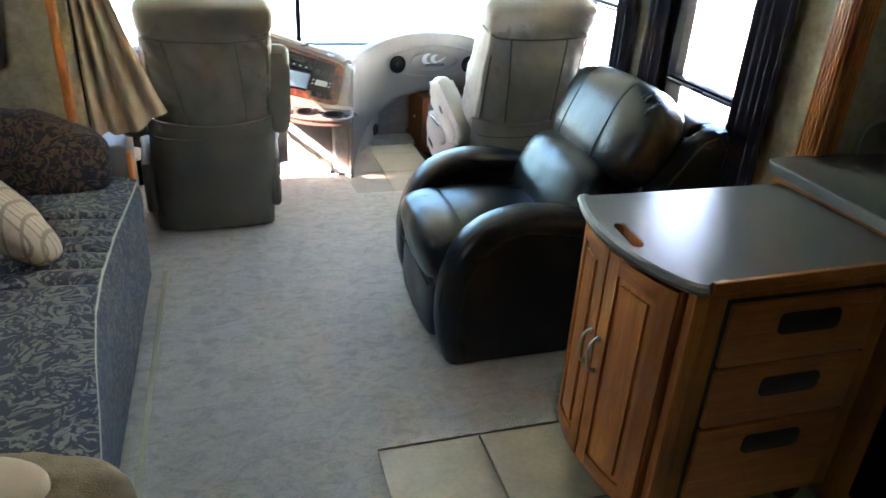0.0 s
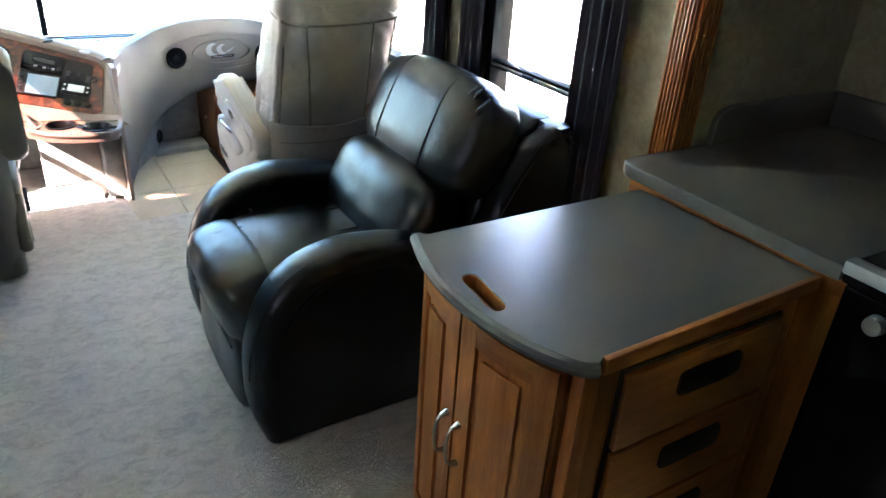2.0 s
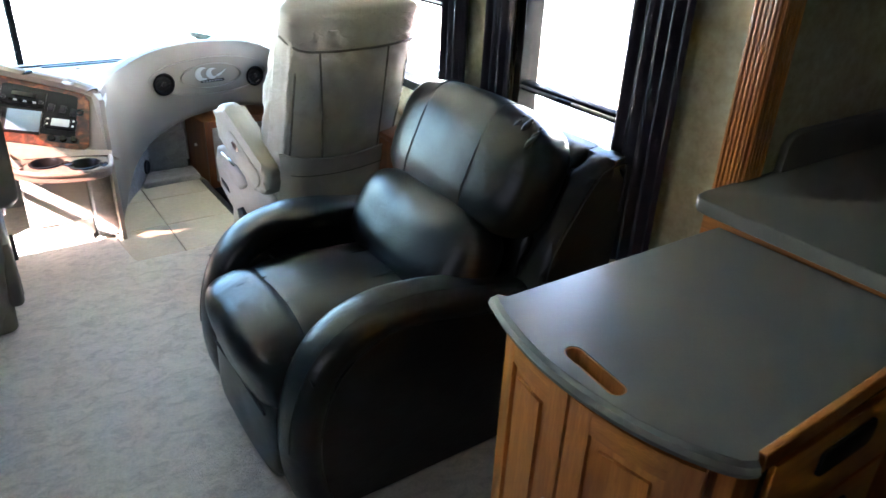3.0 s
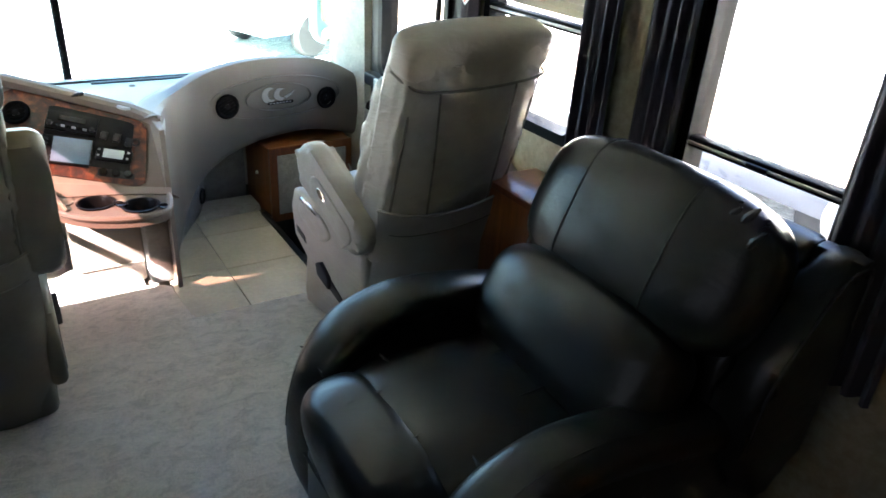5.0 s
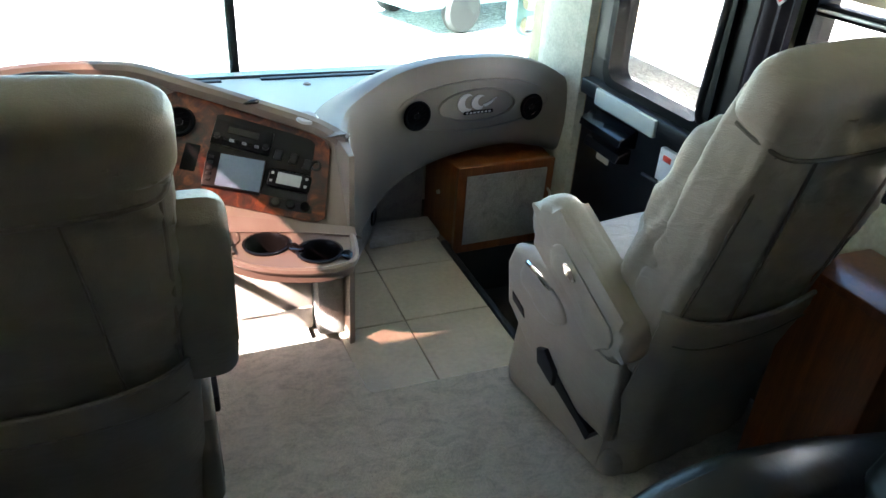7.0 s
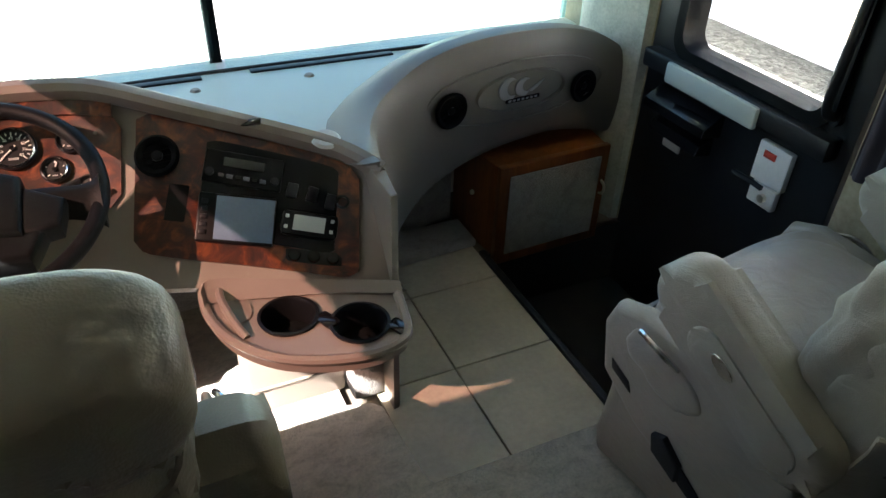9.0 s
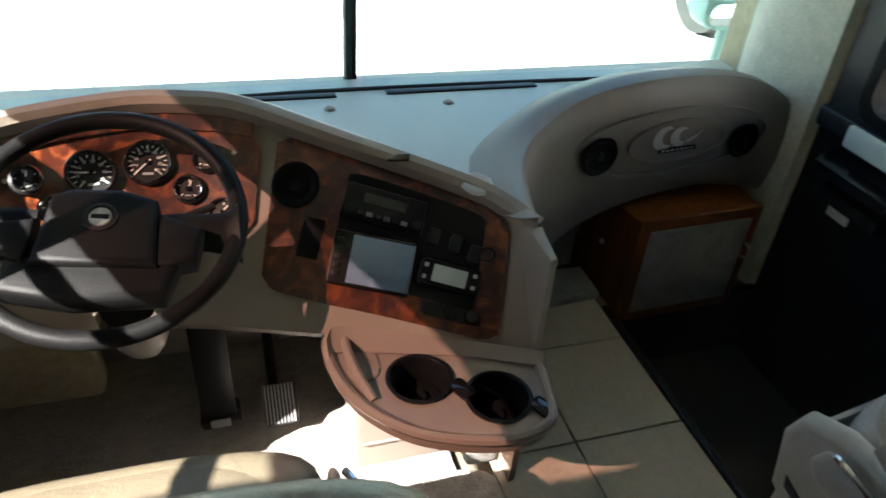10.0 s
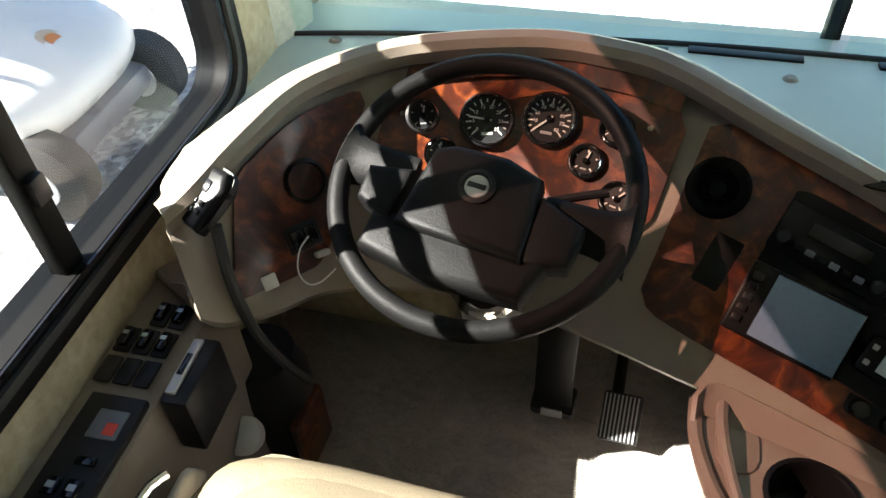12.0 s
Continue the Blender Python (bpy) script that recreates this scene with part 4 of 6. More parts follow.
for sx in (-1, 1):
    wing = slab([(sx * 0.08, -0.055), (sx * 0.145, -0.035), (sx * 0.15, 0.02), (sx * 0.085, 0.045)] if sx > 0 else [(-0.082, 0.03), (-0.145, 0.018), (-0.142, -0.03), (-0.085, -0.05)], -0.02, 0.03, bevel=0.01, m=hubm)
    part("spoke_cover", wing, "wheel_black", wheel)
    part("spoke", tube([WHEEL @ Vector(p) for p in spline([(sx * 0.10, -0.02, 0.005), (sx * 0.16, -0.02, 0.004), (sx * 0.205, -0.018, 0), (sx * 0.226, -0.016, 0)], 8)], [0.03, 0.032, 0.033, 0.034, 0.037, 0.042, 0.05, 0.056], 12, flat=0.42), "wheel_black", wheel)
col = [(-0.178, 4.05, 0.665), (-0.178, 4.08, 0.58), (-0.178, 4.12, 0.47), (-0.178, 4.2, 0.3)]
part("column", tube(col, [0.05, 0.052, 0.05, 0.045], 18), "tray", wheel, "beige column shroud")
part("column_collar", tube([(-0.178, 4.035, 0.68), (-0.178, 4.05, 0.64), (-0.178, 4.065, 0.605)], [0.045, 0.062, 0.055], 20), "black", wheel)
part("column_ring", tube([(-0.17, 4.015, 0.53), (-0.17, 4.03, 0.505), (-0.17, 4.05, 0.48)], [0.05, 0.062, 0.045], 18), "chrome", wheel, "bright metal collar")
part("column_boot", tube([(-0.165, 4.0, 0.50), (-0.165, 4.03, 0.45), (-0.17, 4.09, 0.38)], [0.035, 0.05, 0.045], 18), "grey_hide", wheel, "pale leather boot under the column")
part("stalk", tube(spline([(-0.14, 4.08, 0.63), (-0.05, 4.11, 0.645), (0.0, 4.12, 0.655)], 6), 0.007, 8), "black", wheel)

# ---- pedals and driver's left console ----
pedal = thing("accelerator_pedal", (0.07, 4.17, 0.006), "ribbed black accelerator pedal with worn bright edges", "pedal")
part("plate", box((-0.04, -0.05, -0.006), (0.04, 0.05, 0.006), 0.006, m=Matrix.Translation((0.088, 4.125, 0.085)) @ Matrix.Rotation(radians(40), 4, "X")), "black_soft", pedal)
for k in range(9):
    part("rib", box((-0.036 + k * 0.008, -0.046, 0.006), (-0.033 + k * 0.008, 0.046, 0.010), m=Matrix.Translation((0.088, 4.125, 0.085)) @ Matrix.Rotation(radians(40), 4, "X")), "alu", pedal)
part("arm", tube([(0.075, 4.16, 0.09), (0.075, 4.25, 0.12), (0.075, 4.36, 0.3)], 0.012, 8), "black", pedal)
brake = thing("brake_pedal", (-0.05, 4.2, 0.006), "wide black brake pedal on a flat arm", "pedal")
part("pad", box((-0.10, 4.12, 0.035), (-0.005, 4.20, 0.06), 0.012, m=None), "black_soft", brake)
part("arm", box((-0.095, 4.14, 0.05), (-0.015, 4.155, 0.40), 0.005), "black", brake)
part("pad_face", box((-0.075, 4.117, 0.045), (-0.03, 4.122, 0.07), 0.003), "alu", brake)
structure("toe_board", box((-0.84, 4.44, 0.0), (0.46, 4.5, 0.56), 0.01), "kick_carpet", "carpeted toe board under the dash", smooth=True, category="panel")
structure("knee_board", box((-0.84, 4.22, 0.10), (-0.30, 4.3, 0.46), 0.02), "paper", "papered board left of the pedals", smooth=True, category="panel")

con = thing("side_console", (-0.62, 3.5, 0.0), "taupe side console with black switch panel beside the driver", "console")
C = LEFT
part("console_body", slab([(0.004, 0.0), (0.127, 0.0), (0.127, 0.455), (0.117, 0.485), (0.095, 0.497), (0.004, 0.50)], 0.15, 0.99, "xzy", bevel=0.012, m=C), "dash", con)
cm = C @ Matrix.Translation((0, 0, 0.503)) @ Matrix.Rotation(radians(3), 4, "Y")
plate = part("switch_panel", box((0.028, 0.42, -0.006), (0.115, 0.745, 0.010), 0.004, m=cm), "black", con)
for r, n in ((0.45, 2), (0.495, 2), (0.54, 2), (0.585, 2)):
    for k in range(n):
        bt = part("button", box((0.045 + k * 0.03, r, 0.010), (0.068 + k * 0.03, r + 0.026, 0.016), 0.003, m=cm), "black_gloss", plate)
        part("button_mark", box((0.051 + k * 0.03, r + 0.008, 0.016), (0.062 + k * 0.03, r + 0.017, 0.0167), m=cm), "alu", bt)
part("selector", box((0.068, 0.630, 0.010), (0.098, 0.643, 0.018), 0.003, m=cm), "black_gloss", plate)
ind = part("indicator", box((0.058, 0.672, 0.010), (0.103, 0.718, 0.013), 0.002, m=cm), "coach_grey", plate)
part("indicator_mark", box((0.080, 0.678, 0.013), (0.097, 0.697, 0.0138), m=cm), "red", ind)
part("panel_print", box((0.045, 0.434, 0.010), (0.105, 0.440, 0.0112), m=cm), "mark", plate)
for r, n in ((0.765, 3), (0.822, 3), (0.879, 2)):
    for k in range(n):
        x = 0.012 + k * 0.031 + (0.031 if n == 2 else 0)
        rk = part("rocker_switch", box((x, r, 0.0), (x + 0.027, r + 0.048, 0.007), 0.003, m=cm), "black", con)
        if r > 0.78:
            part("rocker", box((x + 0.005, r + 0.006, 0.006), (x + 0.022, r + 0.042, 0.018), 0.005, m=cm), "black_gloss", rk)
            part("legend", box((x + 0.009, r + 0.024, 0.018), (x + 0.018, r + 0.031, 0.0188), m=cm), "alu", rk)
ctl = thing("brake_controller", (-0.58, 3.76, 0.39), "black box controller fixed to the console side", "controller")
part("case", box((0.128, 0.745, 0.385), (0.172, 0.868, 0.505), 0.006, m=C), "black", ctl)
part("slide", box((0.133, 0.758, 0.504), (0.150, 0.860, 0.512), 0.003, m=C), "alu", ctl)
part("slide_slot", box((0.137, 0.79, 0.511), (0.146, 0.83, 0.5135), 0.001, m=C), "black_gloss", ctl)

mic = thing("hand_microphone", (-0.58, 3.88, 0.72), "black radio hand microphone hung on the dash edge", "microphone")
mm = Matrix.Translation((-0.553, 3.902, 0.712)) @ Matrix.Rotation(radians(-25), 4, "Z") @ Matrix.Rotation(radians(35), 4, "X")
part("body", slab([(-0.034, -0.045), (0.03, -0.05), (0.04, 0.02), (0.028, 0.045), (-0.026, 0.045), (-0.04, 0.02)], -0.015, 0.018, bevel=0.009, m=mm), "stack_black", mic)
part("rim_band", frame_ring(rounded(0.078, 0.098, 0.02), rounded(0.07, 0.09, 0.018), -0.004, 0.006, "xyz", m=mm), "black", mic)
part("display", box((-0.016, 0.006, 0.018), (0.014, 0.024, 0.02), 0.001, m=mm), "black_gloss", mic)
for k in range(6):
    part("key", box((-0.02 + (k % 3) * 0.016, -0.014 - (k // 3) * 0.014, 0.018), (-0.009 + (k % 3) * 0.016, -0.006 - (k // 3) * 0.014, 0.021), 0.001, m=mm), "stack_black", mic)
part("cord", tube(spline([(-0.545, 3.89, 0.67), (-0.53, 3.865, 0.58), (-0.512, 3.86, 0.48), (-0.49, 3.88, 0.38), (-0.48, 3.92, 0.28)], 26), 0.009, 8), "black_soft", mic, "coiled black cord")

ext = thing("fire_extinguisher", (-0.66, 3.87, 0.006), "dark bottle with a white cap standing by an orange board", "bottle")
part("bottle", tube([(-0.60, 3.965, 0.01), (-0.60, 3.955, 0.22), (-0.60, 3.95, 0.29)], [0.085, 0.085, 0.07], 20), "black", ext)
part("cap", spin([(0.033, 0), (0.036, 0.01), (0.036, 0.03), (0.03, 0.034), (0, 0.034)], 20, m=Matrix.Translation((-0.578, 3.83, 0.195)) @ Matrix.Rotation(radians(35), 4, "X")), "white", ext, "white round cap")
part("board", box((-0.525, 3.88, 0.008), (-0.505, 3.99, 0.17), 0.004), "burl", ext)


# ---- captain's seats ----
def captain_seat(where, hide, piping, raised_arm, aside, tall, label):
    """A high-backed pedestal seat that faces +y; its own origin lies under the rear edge of its skirt."""
    seat = thing("captain_seat", (0, 0, 0), label, "seat", "captain seats", local=where)
    W = 0.54
    # skirted pedestal
    rows = []
    for z, g in ((0.012, 0.0), (0.06, 0.004), (0.2, -0.004), (0.36, -0.008), (0.42, -0.012)):
        rows.append([Vector((px * (W / 2 + g), 0.235 + py * (0.235 + g), z)) for px, py in rounded(2, 2, 0.16, 4)])
    part("skirt", grid_mesh(rows, closed=True, thick=0.01), hide, seat)
    part("seat_plinth", box((-0.22, 0.03, 0.006), (0.22, 0.44, 0.36), 0.02), "black_soft", seat)
    part("seat_cushion", cushion((0.52, 0.45, 0.17), pose(0, 0.20, 0.445, 3), 3.6, 11, 0.006, 7, crown=0.01), hide, seat)
    part("cushion_front", cushion((0.565, 0.17, 0.15), pose(0.01, 0.345, 0.452), 3.2, 9, 0.004, 7), hide, seat)
    # back: shell, rear skin, head roll, seams
    lean = 15
    bm_ = pose(aside, 0.028, 0.40, lean)
    rows = []
    levels = [(0.0, 0.245, 0.075), (0.13, 0.25, 0.08), (0.31, 0.256, 0.082), (0.48, 0.26, 0.08), (tall - 0.06, 0.262, 0.076), (tall, 0.258, 0.072)]
    for z, w, t in [tuple(p) for p in spline(levels, 46)]:
        ring = []
        for px, py in dense(rounded(2, 2, 0.5, 7), 0.05):
            p = Vector((px * w, py * t, z))
            p.y += (0.007 * noise.noise(Vector((p.x * 13 + z * 9, z * 15 - p.x * 6, 3.1 + py)))) - (0.012 * (1 - px * px) if py < 0 else 0)
            fold = (1 - abs(noise.noise(Vector((p.x * 9 + z * 3, z * 24 + p.x * 17, 5.3))))) ** 4
            gather = min(1.0, max(0.0, (abs(px - 0.1) - 0.25) / 0.5)) * (0.35 + 0.65 * min(1.0, z / 0.4))
            if py < -0.2:
                p.y -= 0.015 * fold * gather
            else:
                p.x *= 1 + 0.02 * fold
            ring.append(bm_ @ p)
        rows.append(ring)
    back = part("backrest", grid_mesh(rows, closed=True, thick=0.012), hide, seat)
    roll = cushion((0.55, 0.15, 0.15), bm_ @ pose(0, -0.012, tall), 4.0, 12, 0.007, 8)
    part("head_roll", roll, hide, seat)
    part("roll_seam", tube([bm_ @ Vector(p) for p in spline([(-0.262, 0.02, tall - 0.055), (-0.258, -0.04, tall - 0.06), (-0.215, -0.09, tall - 0.066), (0, -0.102, tall - 0.072), (0.215, -0.09, tall - 0.066), (0.258, -0.04, tall - 0.06), (0.262, 0.02, tall - 0.055)], 26)], 0.0042, 6), piping, seat)
    for x0, x1 in ((-0.175, -0.105), (0.115, 0.145)):
        part("back_seam", tube([bm_ @ Vector(p) for p in spline([(x0, -0.097, tall - 0.07), ((x0 + x1) / 2, -0.101, 0.4), (x1, -0.102, 0.13)], 12)], 0.0035, 6), piping, seat)
    for sx in (-1, 1):
        part("side_piping", tube([bm_ @ Vector(p) for p in spline([(sx * 0.231, -0.066, 0.02), (sx * 0.236, -0.07, 0.2), (sx * 0.242, -0.068, 0.45), (sx * 0.244, -0.064, tall - 0.07)], 16)], 0.004, 6), piping, seat)
        bol = cushion((0.1, 0.13, 0.54), bm_ @ pose(sx * 0.205, 0.06, 0.33), 3.0, 16, 0.02, 26)
        part("side_bolster", bol, hide, seat)
    part("back_pad", cushion((0.36, 0.12, 0.6), bm_ @ pose(0, 0.06, 0.33), 3.5, 9, 0.008, 12), hide, seat)
    # map pocket hung across the lower back
    rows = []
    for k in range(25):
        f = k / 24
        x = -0.272 + 0.544 * f
        e = 1 - (2 * f - 1) ** 8
        hang = lambda z: -0.012 - 0.112 * (z - 0.02) / 0.57 + 0.06 * (1 - e) - 0.012 * math.sin(math.pi * f) * (z / 0.59)
        dip = 0.035 * math.sin(math.pi * f)
        rows.append([(x + aside * 0.8, hang(0.59) - 0.004, 0.592 - dip), (x + aside * 0.75, hang(0.55) - 0.010, 0.555 - 0.9 * dip), (x + aside * 0.6, hang(0.44) - 0.004, 0.44), (x + aside * 0.35, hang(0.25) + 0.012, 0.25), (x, hang(0.02) + 0.003 * math.sin(30 * f), 0.012)])
    part("map_pocket", grid_mesh(rows, thick=0.008), hide, seat)
    part("pocket_hem", tube([Vector(r[0]) for r in rows], 0.0055, 6), hide, seat)
    part("pocket_stitch", tube([Vector(r[1]).lerp(Vector(r[2]), 0.35) + Vector((0, -0.005, 0)) for r in rows[1:-1]], 0.002, 5), piping, seat)
    # armrests
    arm_o = [(-0.20, -0.035), (-0.17, -0.085), (-0.10, -0.10), (0.02, -0.075), (0.13, -0.045), (0.185, -0.02), (0.20, 0.02), (0.175, 0.05), (0.10, 0.055), (-0.05, 0.06), (-0.15, 0.055), (-0.19, 0.02)]
    side_o = [(0.0, 0.16), (0.0, 0.40), (0.10, 0.46), (0.26, 0.485), (0.38, 0.505), (0.45, 0.48), (0.472, 0.42), (0.45, 0.30), (0.34, 0.22), (0.16, 0.16)]
    if raised_arm:
        side_o = [(y * 0.86, z - 0.05) for y, z in side_o]
    for sx in (-1, 1):
        if raised_arm:
            am = pose(sx * 0.31, -0.055, 0.70, 102) @ Matrix.Diagonal((1.3, 1.1, 1.1, 1))
        else:
            am = pose(sx * 0.318, 0.145, 0.560, 30)
        pad_o = arm_o if raised_arm else rounded(0.43, 0.145, 0.068, 7)
        arm = part("armrest", slab(pad_o, -0.043, 0.043, "yzx", bevel=0.03, seg=5, m=am), hide, seat)
        if not raised_arm:
            part("side_panel", slab(rounded(0.27, 0.075, 0.036, 6, -0.035, -0.012), sx * 0.030, sx * 0.047, "yzx", bevel=0.006, m=am), hide, arm)
            part("recline_button", slab(ellipse(0.055, 0.026, 20, 0.02, 0.0), sx * 0.045, sx * 0.051, "yzx", bevel=0.002, m=am), "chrome", arm)
        part("arm_pivot", spin([(0.03, -0.05), (0.03, 0.05)], 16, m=pose(sx * 0.285, 0.06, 0.50, 0, 90)), "black", seat)
        # swelling side of the seat box under the arm
        part("seat_side", slab(side_o, sx * 0.262, sx * 0.312, "yzx", bevel=0.02, seg=4), hide, seat)
        part("side_recess", cushion((0.03, 0.2, 0.09), pose(sx * 0.312, 0.30, 0.41, 18), 2.6, 8, 0.012, 30), "grey_hide", seat, "crumpled clear cover in the seat side")
        part("side_handle", tube(spline([(sx * 0.328, 0.26, 0.455), (sx * 0.338, 0.29, 0.475), (sx * 0.338, 0.33, 0.485), (sx * 0.328, 0.36, 0.48)], 8), 0.007, 8), "chrome", seat)
        part("lever_slot", slab([(0.06, 0.12), (0.10, 0.145), (0.24, 0.20), (0.25, 0.235), (0.22, 0.24), (0.10, 0.17), (0.05, 0.15)], sx * 0.27, sx * 0.3145, "yzx", bevel=0.001), "black", seat)
        part("lever", slab([(0.20, 0.19), (0.27, 0.22), (0.28, 0.26), (0.25, 0.275), (0.20, 0.235)], sx * 0.272, sx * 0.328, "yzx", bevel=0.006), "black_soft", seat)
        part("small_slot", slab([(0.36, 0.30), (0.42, 0.325), (0.425, 0.35), (0.37, 0.325)], sx * 0.295, sx * 0.3155, "yzx", bevel=0.003), "black", seat)
    return seat


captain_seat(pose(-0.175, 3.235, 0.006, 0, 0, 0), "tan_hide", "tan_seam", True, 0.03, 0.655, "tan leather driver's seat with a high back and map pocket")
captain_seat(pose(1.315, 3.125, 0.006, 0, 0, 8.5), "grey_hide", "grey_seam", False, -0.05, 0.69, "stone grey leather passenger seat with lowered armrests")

# ---- recliner ----
rec = thing("recliner", (1.05, 2.33, 0.006), "black leather recliner with arched arms and a plump back", "recliner")
arm_prof = [(0.615, 0.012), (0.588, 0.10), (0.577, 0.20), (0.586, 0.32), (0.622, 0.435), (0.68, 0.515), (0.76, 0.565), (0.86, 0.588), (0.97, 0.585), (1.10, 0.563), (1.24, 0.532), (1.36, 0.505), (1.46, 0.48)]
arm_run = spline([(a, 0, b) for a, b in arm_prof], 52)


def arm_roll(y, half):
    """A padded roll that follows the arm's outline, fullest outwards."""
    rws = []
    for i, p in enumerate(arm_run):
        t = (arm_run[min(i + 1, 51)] - arm_run[max(i - 1, 0)]).normalized()
        n = Vector((-t.z, 0, t.x))
        mid = p - n * 0.045
        ring = []
        for k in range(20):
            a = 2 * math.pi * k / 20
            c, d = math.cos(a), math.sin(a)
            ring.append(mid + n * 0.045 * math.copysign(abs(c) ** 0.8, c) + Vector((0, half * math.copysign(abs(d) ** 0.7, d), 0)) + n * 0.0015 * noise.noise(p * 14 + Vector((0, k * 0.2, 0))))
        rws.append(ring)
    return grid_mesh(rws, closed=True)


for y0, y1, s in ((1.905, 2.055, -1), (2.53, 2.68, 1)):
    a = part("arm", arm_roll((y0 + y1) / 2, 0.5 * (y1 - y0)), "black_hide", rec)
    for v in a.data.vertices:
        v.co.y += (y0 + y1) / 2
    core = [(1.05 + (p.x - 1.05) * 0.94, p.z * 0.955) for p in arm_run] + [(1.47, 0.30), (1.46, 0.012), (0.66, 0.012)]
    side = part("side_panel", slab(core, y0 + 0.016, y1 - 0.016, "xzy", bevel=0.01), "black_hide", a)
    yo = y0 + 0.010 if s < 0 else y1 - 0.010
    part("arm_seam", tube([(1.05 + (p.x - 1.05) * 0.86, yo, p.z * 0.885) for p in arm_run[2:]], 0.0045, 6), "black_seam", a)
    mid = (y0 + y1) / 2 + s * 0.035
    part("top_stitch", tube([(p.x * 0.997 + 0.003, mid, p.z - 0.004) for p in arm_run[10:]], 0.0022, 5), "black_seam", a)
    part("cross_seam", tube([arm_run[18] + Vector((0.004, (y0 + y1) / 2 + 0.07 * math.sin(q), -0.004 - 0.02 * (1 - math.cos(q)))) for q in np.linspace(-1.3, 1.3, 12)], 0.0028, 5), "black_seam", a)
part("seat_cushion", cushion((0.62, 0.50, 0.2), pose(0.92, 2.29, 0.385, 0, 3, 0), 3.6, 14, 0.003, 7, crown=0.02), "black_hide", rec)
part("leg_rest", cushion((0.21, 0.50, 0.27), pose(0.655, 2.29, 0.358, 0, -12, 0), 3.2, 14, 0.005, 11), "black_hide", rec)
part("leg_rest_lower", cushion((0.10, 0.49, 0.30), pose(0.625, 2.29, 0.165), 4.5, 10, 0.006, 9), "black_hide", rec)
part("front_seam", tube([(0.574, y, 0.262 + 0.004 * math.sin(20 * y)) for y in np.linspace(2.09, 2.5, 14)], 0.004, 6), "black_seam", rec)
for y in (2.21, 2.37):
    part("seat_seam", tube(spline([(0.575, y, 0.40), (0.60, y, 0.47), (0.66, y, 0.489), (0.80, y, 0.492), (0.95, y, 0.497), (1.1, y, 0.50)], 16), 0.003, 6), "black_seam", rec)
for x, z in ((0.775, 0.484),):
    part("seat_fold", tube([(x + 0.01 * math.sin(9 * y), y, z) for y in np.linspace(2.09, 2.5, 16)], 0.005, 6), "black_seam", rec)
part("lumbar_pad", cushion((0.22, 0.60, 0.30), pose(1.165, 2.28, 0.555, 0, 28, 0), 3.4, 15, 0.005, 12), "black_hide", rec)
part("head_pad", cushion((0.23, 0.66, 0.37), pose(1.325, 2.265, 0.785, 0, 24, 0), 3.4, 17, 0.005, 13), "black_hide", rec)
for y in (-0.135, 0.15):
    q = (1 - abs(y / 0.33) ** 3.4) ** (1 / 3.4)
    arc = [(math.cos(a), math.sin(a)) for a in np.linspace(-1.45, 1.5, 30)]
    seam = [pose(1.325, 2.265, 0.785, 0, 24, 0) @ Vector((-0.1155 * q * abs(c) ** (2 / 3.4), y, 0.1855 * q * math.copysign(abs(d) ** (2 / 3.4), d))) for c, d in arc]
    part("back_seam", tube(seam, 0.0028, 6), "black_seam", rec)
for k in range(9):
    a = pose(1.325, 2.265, 0.785, 0, 24, 0) @ Vector((-0.085 + 0.014 * (k % 3), -0.30 + 0.012 * k, 0.125 + 0.012 * (k % 4)))
    part("gather", tube(spline([a, a + Vector((-0.01, 0.02, -0.03)), a + Vector((-0.012, 0.03, -0.075))], 6), [0.002, 0.007, 0.009, 0.008, 0.005, 0.001], 7), "black_hide", rec)
shell = [(1.28, 0.42), (1.30, 0.60), (1.38, 0.74), (1.46, 0.84), (1.535, 0.865), (1.565, 0.84), (1.555, 0.66), (1.53, 0.44), (1.50, 0.30), (1.36, 0.30)]
shell_s = [(p.x, p.y) for p in spline([(a, b, 0) for a, b in shell], 34)]
for y0, y1 in ((1.875, 1.975), (2.56, 2.66)):
    w = part("back_wing", slab(shell_s, y0, y1, "xzy", bevel=0.044, seg=7), "black_hide", rec)
    part("wing_piping", tube([(x, y0 if y0 < 2.3 else y1, z) for x, z in [((x - 1.45) * 0.9 + 1.45, (z - 0.6) * 0.93 + 0.6) for x, z in shell_s[1:22]]], 0.004, 6), "black_seam", w)
part("back_shell", slab(shell_s, 1.98, 2.56, "xzy", bevel=0.02), "black_hide", rec)
part("base", box((0.66, 1.96, 0.006), (1.46, 2.63, 0.10), 0.015), "black_soft", rec)

# ---- kitchen: rolling cart, counter, cooker ----
cart = thing("rolling_cart", (1.15, 1.27, 0.006), "honey oak rolling cart with bowed doors and a grey laminate top", "cart")
front_c = [(0.862, 1.505), (0.838, 1.45), (0.822, 1.38), (0.815, 1.30), (0.82, 1.21), (0.838, 1.12), (0.87, 1.045)]
body_o = [(x + 0.018, min(1.495, y)) for x, y in front_c] + [(1.46, 1.045), (1.46, 1.495)]
part("carcass", slab(body_o, 0.105, 0.787, bevel=0.003), "oak", cart)
top_o = [(p.x, p.y) for p in spline([(0.843, 1.535, 0), (0.838, 1.52, 0), (0.818, 1.46, 0), (0.800, 1.38, 0), (0.793, 1.30, 0), (0.80, 1.20, 0), (0.822, 1.11, 0), (0.858, 1.035, 0), (0.885, 1.015, 0)], 30)] + [(0.90, 1.024), (1.487, 1.040), (1.475, 1.52), (0.86, 1.52), (0.85, 1.535)]
